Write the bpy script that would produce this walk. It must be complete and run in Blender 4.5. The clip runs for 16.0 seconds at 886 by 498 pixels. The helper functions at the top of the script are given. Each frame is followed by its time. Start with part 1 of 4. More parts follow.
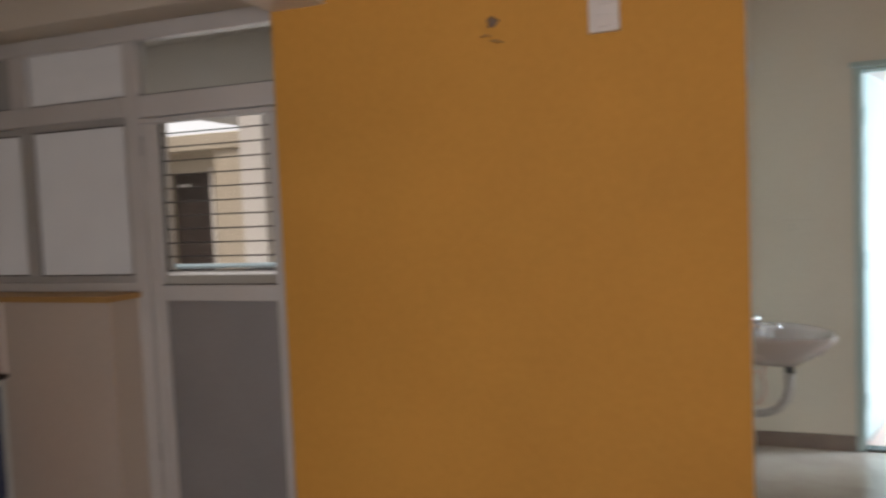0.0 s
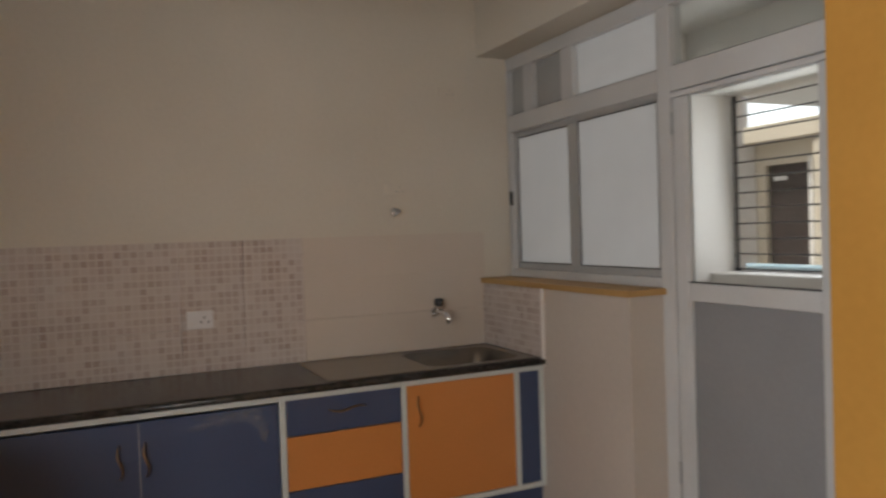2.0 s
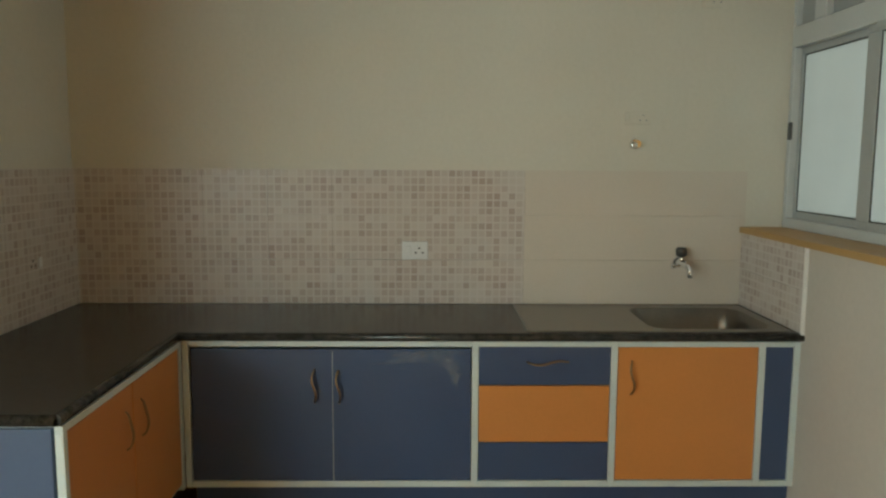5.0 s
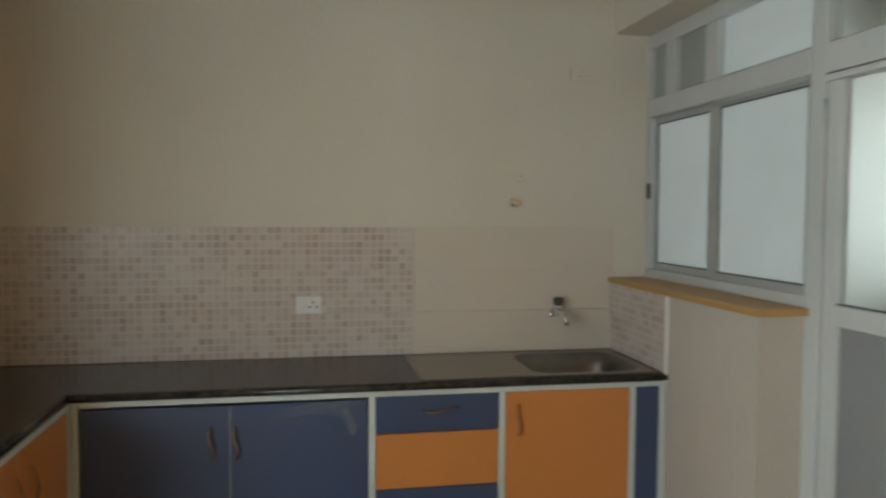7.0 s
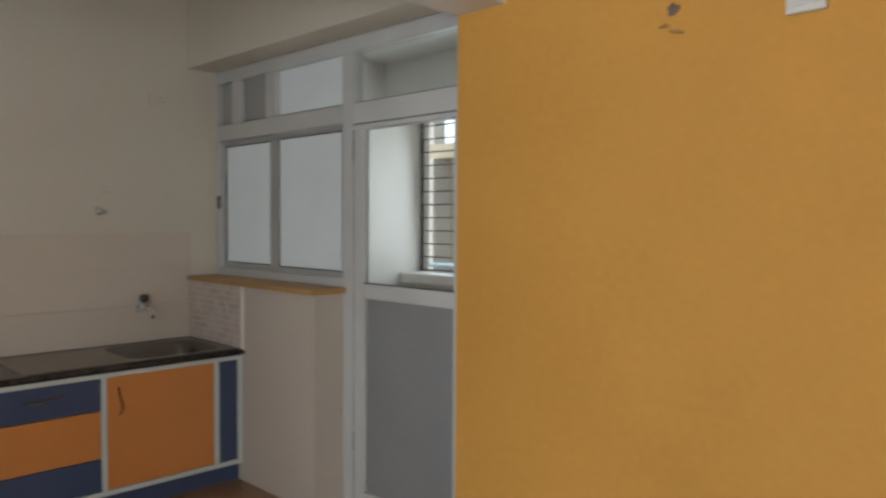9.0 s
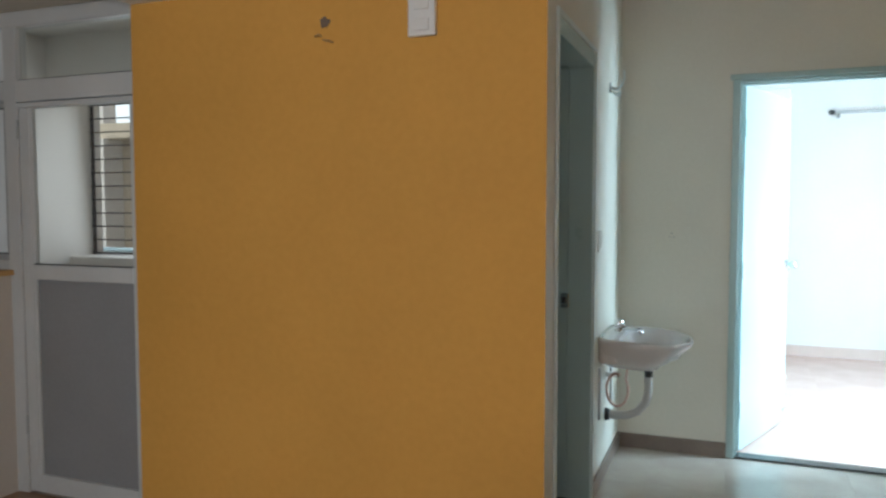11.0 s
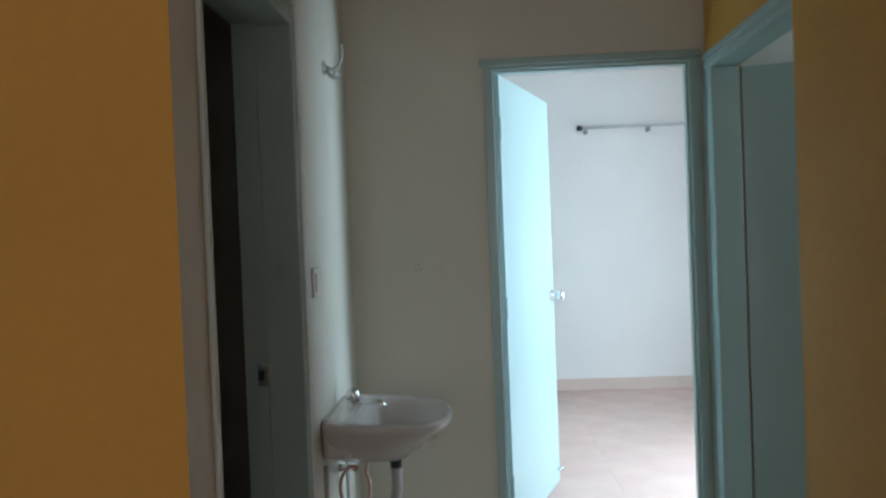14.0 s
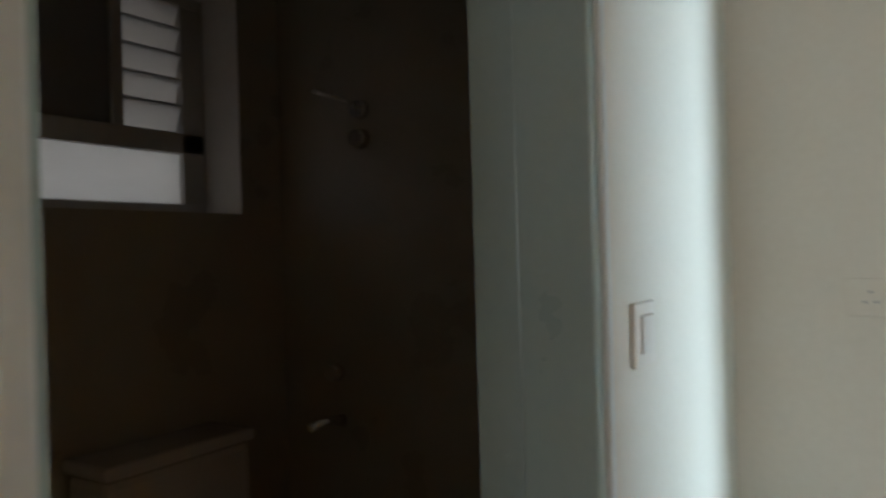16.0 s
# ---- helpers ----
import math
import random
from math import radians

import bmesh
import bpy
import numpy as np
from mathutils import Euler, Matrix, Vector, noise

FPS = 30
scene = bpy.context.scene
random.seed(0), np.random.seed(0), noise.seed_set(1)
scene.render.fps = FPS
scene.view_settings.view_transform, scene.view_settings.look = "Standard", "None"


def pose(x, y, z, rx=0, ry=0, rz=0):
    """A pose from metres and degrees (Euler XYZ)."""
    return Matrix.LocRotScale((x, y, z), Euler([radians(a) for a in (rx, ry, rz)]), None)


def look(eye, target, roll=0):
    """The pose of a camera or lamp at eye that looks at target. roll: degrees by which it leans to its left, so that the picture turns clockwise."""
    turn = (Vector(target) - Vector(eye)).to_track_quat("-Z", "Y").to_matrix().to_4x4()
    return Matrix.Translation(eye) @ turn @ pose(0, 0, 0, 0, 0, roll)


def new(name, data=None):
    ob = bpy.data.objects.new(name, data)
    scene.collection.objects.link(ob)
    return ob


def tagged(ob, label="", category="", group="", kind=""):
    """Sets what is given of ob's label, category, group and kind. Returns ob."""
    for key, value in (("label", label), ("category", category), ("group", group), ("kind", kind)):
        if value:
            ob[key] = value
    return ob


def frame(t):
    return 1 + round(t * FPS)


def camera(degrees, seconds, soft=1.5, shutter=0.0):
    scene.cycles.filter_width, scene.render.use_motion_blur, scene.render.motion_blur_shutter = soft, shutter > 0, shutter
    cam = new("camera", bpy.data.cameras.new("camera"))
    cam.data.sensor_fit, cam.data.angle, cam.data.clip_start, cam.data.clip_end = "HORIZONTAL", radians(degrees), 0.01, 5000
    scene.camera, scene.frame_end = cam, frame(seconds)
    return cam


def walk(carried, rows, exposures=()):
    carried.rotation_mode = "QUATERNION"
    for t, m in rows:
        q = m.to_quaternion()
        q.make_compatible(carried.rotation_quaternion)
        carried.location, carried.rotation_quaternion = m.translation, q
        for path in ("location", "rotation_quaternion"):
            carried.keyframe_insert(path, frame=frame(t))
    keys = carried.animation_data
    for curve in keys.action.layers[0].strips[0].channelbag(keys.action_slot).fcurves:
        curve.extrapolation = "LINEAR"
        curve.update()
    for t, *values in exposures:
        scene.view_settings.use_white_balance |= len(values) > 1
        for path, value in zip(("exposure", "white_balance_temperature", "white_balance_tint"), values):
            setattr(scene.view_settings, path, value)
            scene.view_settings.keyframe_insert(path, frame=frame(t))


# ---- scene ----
cam = camera(61.2, 16.0, 2.4, 0.5)
EXPOSURES = [(0.0, -1.15, 6900, 19), (0.5, -0.88, 7000, 20), (1.0, -0.70, 6700, 17), (1.5, -0.60, 6600, 14), (2.0, -0.50, 6400, 10), (3.0, -0.30, 6200, 4), (3.5, -0.25, 6200, -2), (6.0, 0.15, 5750, -18), (6.5, 0.0, 5700, -12), (7.0, -0.12, 5750, -7), (8.0, -0.35, 5900, 0),
             (9.0, -0.45, 5900, 3), (10.0, -0.6, 5900, 4), (12.5, -1.5, 6100, 8), (13.5, -1.7, 6200, 10), (14.5, -1.9, 6150, 10), (15.2, -1.8, 6150, 9), (16.0, -0.95, 6400, 12)]
PATH = [
    (0, (3.855, -2.825, 1.44), (3.168, -0.951, 1.331), -2.4),
    (0.5, (3.91, -2.717, 1.367), (2.765, -1.079, 1.297), -2.3),
    (1, (3.871, -2.579, 1.366), (2.45, -1.174, 1.287), -2.8),
    (1.5, (3.803, -2.393, 1.376), (2.16, -1.255, 1.306), -1.9),
    (2, (3.757, -2.153, 1.373), (1.938, -1.323, 1.327), -1.9),
    (2.5, (3.711, -1.951, 1.377), (1.78, -1.431, 1.348), -1.0),
    (3, (3.563, -1.864, 1.408), (1.581, -1.606, 1.349), 0.3),
    (3.5, (3.49, -1.8, 1.378), (1.501, -1.635, 1.261), 0.7),
    (3.7, (3.479, -1.79, 1.38), (1.493, -1.705, 1.166), 0.8),
    (5.8, (3.491, -1.612, 1.418), (1.5, -1.635, 1.235), -0.1),
    (6, (3.488, -1.625, 1.419), (1.492, -1.618, 1.295), -0.2),
    (6.5, (3.5, -1.683, 1.417), (1.505, -1.579, 1.327), -0.3),
    (7, (3.642, -1.748, 1.442), (1.678, -1.388, 1.341), 0.3),
    (7.5, (3.822, -1.865, 1.448), (1.928, -1.228, 1.375), 0.6),
    (8, (3.978, -2.003, 1.444), (2.194, -1.102, 1.368), 0.6),
    (8.5, (4.127, -2.171, 1.438), (2.521, -0.981, 1.366), 0.5),
    (9, (4.278, -2.321, 1.447), (2.868, -0.903, 1.37), 0.3),
    (9.5, (4.412, -2.446, 1.456), (3.191, -0.865, 1.367), 0.0),
    (10, (4.491, -2.599, 1.445), (3.474, -0.88, 1.333), 0.0),
    (10.2, (4.511, -2.666, 1.448), (3.576, -0.902, 1.326), 0.1),
    (12.3, (4.612, -2.54, 1.359), (4.142, -0.598, 1.28), -1.0),
    (12.5, (4.606, -2.436, 1.362), (4.201, -0.479, 1.289), -1.0),
    (13, (4.567, -2.129, 1.375), (4.354, -0.141, 1.318), -1.3),
    (13.5, (4.551, -1.808, 1.37), (4.46, 0.189, 1.322), -2.1),
    (14, (4.535, -1.458, 1.38), (4.427, 0.539, 1.347), -2.2),
    (14.5, (4.483, -1.09, 1.391), (4.268, 0.898, 1.366), -1.9),
    (15, (4.478, -0.722, 1.382), (4.02, 1.225, 1.387), -2.7),
    (15.5, (4.383, -0.385, 1.405), (3.656, 1.478, 1.376), -2.3),
    (16, (4.323, -0.118, 1.382), (3.268, 1.581, 1.383), -1.6),
]
walk(cam, [(t, look(eye, target, roll)) for t, eye, target, roll in PATH], EXPOSURES)

# ---- light ----
world = bpy.data.worlds.new("world")
scene.world = world
world.use_nodes = True
sky = world.node_tree.nodes.new("ShaderNodeTexSky")
sky.sky_type, sky.sun_disc = "NISHITA", False
sky.air_density, sky.dust_density, sky.ozone_density = 1.2, 7.0, 0.4
sky.sun_elevation, sky.sun_rotation = radians(60), radians(204)
world.node_tree.links.new(sky.outputs[0], world.node_tree.nodes["Background"].inputs[0])
world.node_tree.nodes["Background"].inputs[1].default_value = 0.15
sun = new("sun", bpy.data.lights.new("sun", "SUN"))
sun.data.energy, sun.data.angle, sun.data.color = 4.5, radians(0.6), (1.0, 0.95, 0.87)
sun.matrix_world = look((0, 0, 0), (0.2, 0.45, -0.85))


def window_light(name, eye, target, w, h, watts, color=(0.86, 0.93, 1.0)):
    """A lamp for the daylight of a window opening, real or added."""
    la = bpy.data.lights.new(name, "AREA")
    la.shape, la.size, la.size_y, la.energy, la.color = "RECTANGLE", w, h, watts, color
    ob = new(name, la)
    ob.matrix_world = look(eye, target)
    return ob


# unseen balcony, added and placed to light the yellow walls from the south
window_light("south_fill_light", (3.1, -6.45, 1.25), (3.6, 0, 1.2), 1.7, 2.2, 80, (0.95, 0.97, 1.0))
# invented window out of view, added to brighten the kitchen's west wall
window_light("living_fill_light", (5.40, -4.9, 1.5), (0, -2.6, 1.3), 2.4, 1.3, 122, (0.95, 0.97, 1.0))
window_light("bedroom_daylight", (6.70, 2.37, 1.1), (4.6, 2.3, 0.9), 0.75, 2.0, 365, (0.60, 0.83, 1.0))
window_light("side_room_daylight", (8.75, 0.40, 1.5), (4, 1.4, 1.2), 0.7, 1.3, 74, (0.62, 0.86, 0.95))
window_light("utility_daylight", (0.8, 1.80, 1.62), (0.8, 0, 1.5), 1.6, 1.1, 13, (0.97, 0.98, 1.0))

# ---- materials ----


def nodes_of(name):
    m = bpy.data.materials.new(name)
    m.use_nodes = True
    nt = m.node_tree
    return m, nt, nt.nodes["Principled BSDF"]


def mottled(name, c1, c2, rough=0.6, scale=3.0, fine=60.0, bump=0.05, metal=0.0, contrast=(0.35, 0.65), per_object=0.0, coat=0.0):
    """Two-scale variation between c1 and c2, fine bump, roughness that wanders."""
    m, nt, b = nodes_of(name)
    tc = nt.nodes.new("ShaderNodeTexCoord")
    n1 = nt.nodes.new("ShaderNodeTexNoise")
    n1.inputs["Scale"].default_value, n1.inputs["Detail"].default_value = scale, 6
    n2 = nt.nodes.new("ShaderNodeTexNoise")
    n2.inputs["Scale"].default_value, n2.inputs["Detail"].default_value = fine, 4
    for n in (n1, n2):
        nt.links.new(tc.outputs["Object"], n.inputs["Vector"])
    add = nt.nodes.new("ShaderNodeMix")
    add.inputs[0].default_value = 0.3
    nt.links.new(n1.outputs[0], add.inputs[2])
    nt.links.new(n2.outputs[0], add.inputs[3])
    ramp = nt.nodes.new("ShaderNodeValToRGB")
    ramp.color_ramp.elements[0].position, ramp.color_ramp.elements[1].position = contrast
    ramp.color_ramp.elements[0].color, ramp.color_ramp.elements[1].color = (*c1, 1), (*c2, 1)
    nt.links.new(add.outputs[0], ramp.inputs[0])
    out = ramp.outputs[0]
    if per_object:
        info = nt.nodes.new("ShaderNodeObjectInfo")
        mr = nt.nodes.new("ShaderNodeMapRange")
        mr.inputs["To Min"].default_value, mr.inputs["To Max"].default_value = 1 - per_object, 1 + per_object
        nt.links.new(info.outputs["Random"], mr.inputs["Value"])
        hs = nt.nodes.new("ShaderNodeHueSaturation")
        nt.links.new(mr.outputs[0], hs.inputs["Value"])
        nt.links.new(out, hs.inputs["Color"])
        out = hs.outputs[0]
    nt.links.new(out, b.inputs["Base Color"])
    rr = nt.nodes.new("ShaderNodeMapRange")
    rr.inputs["To Min"].default_value, rr.inputs["To Max"].default_value = max(rough - 0.1, 0.02), min(rough + 0.1, 1)
    nt.links.new(n1.outputs[0], rr.inputs["Value"])
    nt.links.new(rr.outputs[0], b.inputs["Roughness"])
    b.inputs["Metallic"].default_value = metal
    b.inputs["Coat Weight"].default_value = coat
    if bump:
        bp = nt.nodes.new("ShaderNodeBump")
        bp.inputs["Strength"].default_value, bp.inputs["Distance"].default_value = bump, 0.01
        nt.links.new(n2.outputs[0], bp.inputs["Height"])
        nt.links.new(bp.outputs[0], b.inputs["Normal"])
    return m


def glass(name, color, gloss):
    """Clear thin pane with a faint polished reflection."""
    m, nt, b = nodes_of(name)
    gl = nt.nodes.new("ShaderNodeBsdfGlossy")
    gl.inputs["Roughness"].default_value = 0.03
    tr = nt.nodes.new("ShaderNodeBsdfTransparent")
    tr.inputs[0].default_value = (*color, 1)
    mx = nt.nodes.new("ShaderNodeMixShader")
    mx.inputs[0].default_value = gloss
    nt.links.new(tr.outputs[0], mx.inputs[1])
    nt.links.new(gl.outputs[0], mx.inputs[2])
    nt.links.new(mx.outputs[0], nt.nodes["Material Output"].inputs[0])
    return m


def frosted_glass(name, color, rough):
    """Frosted pane: scatters what light passes, with a satin face."""
    m, nt, b = nodes_of(name)
    b.inputs["Base Color"].default_value = (*color, 1)
    b.inputs["Roughness"].default_value = rough
    tl = nt.nodes.new("ShaderNodeBsdfTranslucent")
    n = nt.nodes.new("ShaderNodeTexNoise")
    n.inputs["Scale"].default_value, n.inputs["Detail"].default_value = 2.5, 5
    hs = nt.nodes.new("ShaderNodeMapRange")
    hs.inputs["To Min"].default_value, hs.inputs["To Max"].default_value = 0.85, 1.05
    nt.links.new(n.outputs[0], hs.inputs["Value"])
    mul = nt.nodes.new("ShaderNodeMix")
    mul.data_type, mul.blend_type = "RGBA", "MULTIPLY"
    mul.inputs[0].default_value = 1
    mul.inputs[6].default_value = (*color, 1)
    nt.links.new(hs.outputs[0], mul.inputs[7])
    nt.links.new(mul.outputs[2], tl.inputs[0])
    mx = nt.nodes.new("ShaderNodeMixShader")
    mx.inputs[0].default_value = 0.7
    nt.links.new(b.outputs[0], mx.inputs[1])
    nt.links.new(tl.outputs[0], mx.inputs[2])
    nt.links.new(mx.outputs[0], nt.nodes["Material Output"].inputs[0])
    return m


def mosaic(name):
    """Glazed tile printed with square chips, each in a shade of its own, many nearly as pale as the joints."""
    m, nt, b = nodes_of(name)
    chip, joint = 0.0349, 0.0050

    def math_node(op, a, c):
        n = nt.nodes.new("ShaderNodeMath")
        n.operation = op
        for k, v in enumerate((a, c)):
            if isinstance(v, (int, float)):
                n.inputs[k].default_value = v
            else:
                nt.links.new(v, n.inputs[k])
        return n.outputs[0]

    geo = nt.nodes.new("ShaderNodeNewGeometry")
    sep = nt.nodes.new("ShaderNodeSeparateXYZ")
    nt.links.new(geo.outputs["Position"], sep.inputs[0])
    u = math_node("DIVIDE", math_node("ADD", math_node("ADD", sep.outputs[0], sep.outputs[1]), 11 + 1.226 - 0.012), chip)
    v = math_node("DIVIDE", math_node("SUBTRACT", sep.outputs[2], 0.737), chip)
    cell = nt.nodes.new("ShaderNodeCombineXYZ")
    nt.links.new(math_node("FLOOR", u, 0), cell.inputs[0])
    nt.links.new(math_node("FLOOR", v, 0), cell.inputs[1])
    shade = nt.nodes.new("ShaderNodeTexWhiteNoise")
    shade.noise_dimensions = "2D"
    nt.links.new(cell.outputs[0], shade.inputs["Vector"])
    drift = nt.nodes.new("ShaderNodeTexNoise")
    drift.inputs["Scale"].default_value, drift.inputs["Detail"].default_value = 0.23, 2
    nt.links.new(cell.outputs[0], drift.inputs["Vector"])
    level = math_node("ADD", math_node("MULTIPLY", shade.outputs[0], 0.50), math_node("MULTIPLY", drift.outputs[0], 0.75))
    ramp = nt.nodes.new("ShaderNodeValToRGB")
    ramp.color_ramp.elements[0].position, ramp.color_ramp.elements[0].color = 0.38, (0.565, 0.50, 0.45, 1)
    ramp.color_ramp.elements[1].position, ramp.color_ramp.elements[1].color = 0.98, (0.385, 0.295, 0.25, 1)
    mid = ramp.color_ramp.elements.new(0.62)
    mid.color = (0.505, 0.425, 0.375, 1)
    nt.links.new(level, ramp.inputs[0])
    # soft-edged joints round every chip
    edges = []
    for w in (u, v):
        f = math_node("SUBTRACT", math_node("FRACT", w, 0), 0.5)
        edges.append(math_node("ABSOLUTE", f, 0))
    far = math_node("MAXIMUM", edges[0], edges[1])
    soft = nt.nodes.new("ShaderNodeMapRange")
    soft.inputs["From Min"].default_value, soft.inputs["From Max"].default_value = 0.5 - joint / chip, 0.5 - 0.35 * joint / chip
    nt.links.new(far, soft.inputs["Value"])
    mx = nt.nodes.new("ShaderNodeMix")
    mx.data_type = "RGBA"
    nt.links.new(soft.outputs[0], mx.inputs[0])
    nt.links.new(ramp.outputs[0], mx.inputs[6])
    mx.inputs[7].default_value = (0.60, 0.54, 0.495, 1)
    nt.links.new(mx.outputs[2], b.inputs["Base Color"])
    b.inputs["Roughness"].default_value = 0.35
    bp = nt.nodes.new("ShaderNodeBump")
    bp.invert = True
    bp.inputs["Strength"].default_value, bp.inputs["Distance"].default_value = 0.15, 0.002
    nt.links.new(soft.outputs[0], bp.inputs["Height"])
    nt.links.new(bp.outputs[0], b.inputs["Normal"])
    return m


M = dict(
    yellow=mottled("yellow_wall_paint", (0.59, 0.302, 0.054), (0.67, 0.348, 0.068), 0.75, 1.2, 30, 0.015),
    white=mottled("off_white_wall_paint", (0.60, 0.55, 0.46), (0.66, 0.61, 0.52), 0.55, 1.0, 50, 0.04),
    # same off-white paint, with the low wall's shade mixed into the colour
    white_shaded=mottled("shaded_low_wall_paint", (0.50, 0.445, 0.385), (0.56, 0.50, 0.435), 0.6, 1.0, 50, 0.04),
    bright=mottled("white_wall_paint", (0.76, 0.72, 0.68), (0.82, 0.78, 0.74), 0.55, 1.0, 50, 0.04),
    ceiling=mottled("ceiling_paint", (0.70, 0.68, 0.64), (0.76, 0.74, 0.70), 0.7, 1.0, 50, 0.03),
    floor=mottled("vitrified_floor_tile", (0.46, 0.38, 0.32), (0.54, 0.46, 0.39), 0.16, 5, 90, 0.01, per_object=0.03),
    brown_floor=mottled("brown_floor_tile", (0.22, 0.115, 0.055), (0.30, 0.16, 0.08), 0.3, 4, 70, 0.02, per_object=0.04),
    floor_pink=mottled("pinkish_floor_tile", (0.64, 0.43, 0.37), (0.70, 0.49, 0.42), 0.20, 4, 90, 0.01),
    grout=mottled("grout", (0.38, 0.32, 0.27), (0.45, 0.38, 0.32), 0.8, 8, 80, 0.1),
    skirting=mottled("brown_skirting_tile", (0.15, 0.105, 0.08), (0.20, 0.145, 0.11), 0.3, 6, 80, 0.02),
    skirting_pale=mottled("pale_skirting_tile", (0.60, 0.46, 0.39), (0.66, 0.51, 0.44), 0.3, 6, 80, 0.02),
    granite=mottled("dark_granite", (0.018, 0.016, 0.014), (0.055, 0.048, 0.042), 0.22, 30, 220, 0.01, contrast=(0.4, 0.6)),
    blue=mottled("blue_laminate", (0.050, 0.072, 0.142), (0.058, 0.082, 0.158), 0.4, 2, 70, 0.015),
    scuff=mottled("rubbed_blue_laminate", (0.22, 0.25, 0.33), (0.34, 0.365, 0.42), 0.5, 40, 120, 0.02),
    orange=mottled("orange_laminate", (0.55, 0.217, 0.06), (0.61, 0.243, 0.07), 0.33, 2, 70, 0.015),
    edge=mottled("pale_edge_strip", (0.56, 0.60, 0.58), (0.64, 0.68, 0.66), 0.4, 4, 70, 0.02),
    frame=mottled("white_aluminium", (0.52, 0.52, 0.51), (0.59, 0.59, 0.58), 0.38, 3, 90, 0.015),
    sash=mottled("grey_aluminium_sash", (0.40, 0.41, 0.41), (0.47, 0.48, 0.48), 0.35, 3, 90, 0.015, metal=0.3),
    gasket=mottled("dark_rubber_or_shade_line", (0.05, 0.05, 0.05), (0.09, 0.085, 0.08), 0.6, 8, 90, 0.02),
    panel=mottled("grey_door_panel", (0.24, 0.24, 0.245), (0.28, 0.28, 0.285), 0.5, 2, 60, 0.03),
    vent=mottled("grey_vent_panel", (0.33, 0.335, 0.33), (0.38, 0.385, 0.38), 0.6, 4, 90, 0.05),
    ledge=mottled("ochre_ledge_paint", (0.40, 0.235, 0.08), (0.47, 0.28, 0.10), 0.5, 6, 60, 0.05),
    mint=mottled("pale_green_door_paint", (0.345, 0.44, 0.42), (0.38, 0.475, 0.455), 0.32, 2, 60, 0.03),
    chrome=mottled("chrome", (0.75, 0.75, 0.76), (0.85, 0.85, 0.86), 0.14, 6, 90, 0.0, metal=1.0),
    steel=mottled("brushed_steel", (0.31, 0.29, 0.265), (0.37, 0.345, 0.315), 0.42, 8, 120, 0.02, metal=1.0),
    # the drainboard's steel again, darkened for the shade inside the bowl
    steel_dark=mottled("shaded_steel_bowl", (0.19, 0.172, 0.155), (0.25, 0.23, 0.205), 0.34, 8, 120, 0.02, metal=1.0),
    brass=mottled("worn_brass", (0.30, 0.20, 0.11), (0.38, 0.26, 0.15), 0.35, 8, 90, 0.02, metal=1.0),
    ceramic=mottled("white_ceramic", (0.60, 0.55, 0.525), (0.65, 0.595, 0.57), 0.14, 3, 60, 0.0, coat=0.3),
    plastic=mottled("white_plastic", (0.70, 0.69, 0.68), (0.76, 0.75, 0.74), 0.4, 5, 80, 0.01),
    cream=mottled("cream_plastic", (0.64, 0.60, 0.53), (0.70, 0.65, 0.58), 0.4, 5, 80, 0.01),
    pipe=mottled("grey_waste_pipe", (0.42, 0.39, 0.37), (0.50, 0.47, 0.44), 0.4, 8, 80, 0.02),
    hose=mottled("pinkish_supply_hose", (0.50, 0.30, 0.24), (0.56, 0.35, 0.28), 0.4, 8, 80, 0.02),
    black=mottled("dark_plastic", (0.02, 0.02, 0.02), (0.04, 0.037, 0.035), 0.4, 6, 80, 0.02),
    mosaic=mosaic("mosaic_print_tile"),
    plain_tile=mottled("plain_beige_tile", (0.565, 0.495, 0.415), (0.62, 0.54, 0.46), 0.35, 1.0, 80, 0.01, per_object=0.015),
    bath_tile=mottled("brown_bathroom_tile", (0.42, 0.375, 0.31), (0.48, 0.43, 0.36), 0.3, 3, 80, 0.02, per_object=0.05),
    iron=mottled("painted_iron", (0.045, 0.043, 0.045), (0.07, 0.065, 0.065), 0.5, 8, 90, 0.05),
    facade=mottled("beige_facade_paint", (0.54, 0.48, 0.39), (0.62, 0.555, 0.455), 0.8, 1.2, 30, 0.1),
    facade_white=mottled("white_facade_paint", (0.74, 0.72, 0.70), (0.80, 0.78, 0.76), 0.8, 1.2, 30, 0.1),
    dark_wood=mottled("dark_brown_door", (0.030, 0.022, 0.020), (0.05, 0.036, 0.032), 0.45, 4, 60, 0.05),
    blue_pipe=mottled("pale_blue_rail_paint", (0.30, 0.42, 0.50), (0.36, 0.48, 0.56), 0.4, 4, 60, 0.02),
    concrete=mottled("concrete", (0.30, 0.29, 0.27), (0.40, 0.385, 0.36), 0.9, 2, 40, 0.15),
    clear=glass("clear_glass", (0.95, 0.97, 0.96), 0.04),
    bath_frost=frosted_glass("bright_frosted_glass", (0.95, 0.97, 0.97), 0.3),
    frost=frosted_glass("frosted_glass", (0.70, 0.70, 0.69), 0.35),
)

M["granite"].node_tree.nodes["Principled BSDF"].inputs["Specular IOR Level"].default_value = 0.34

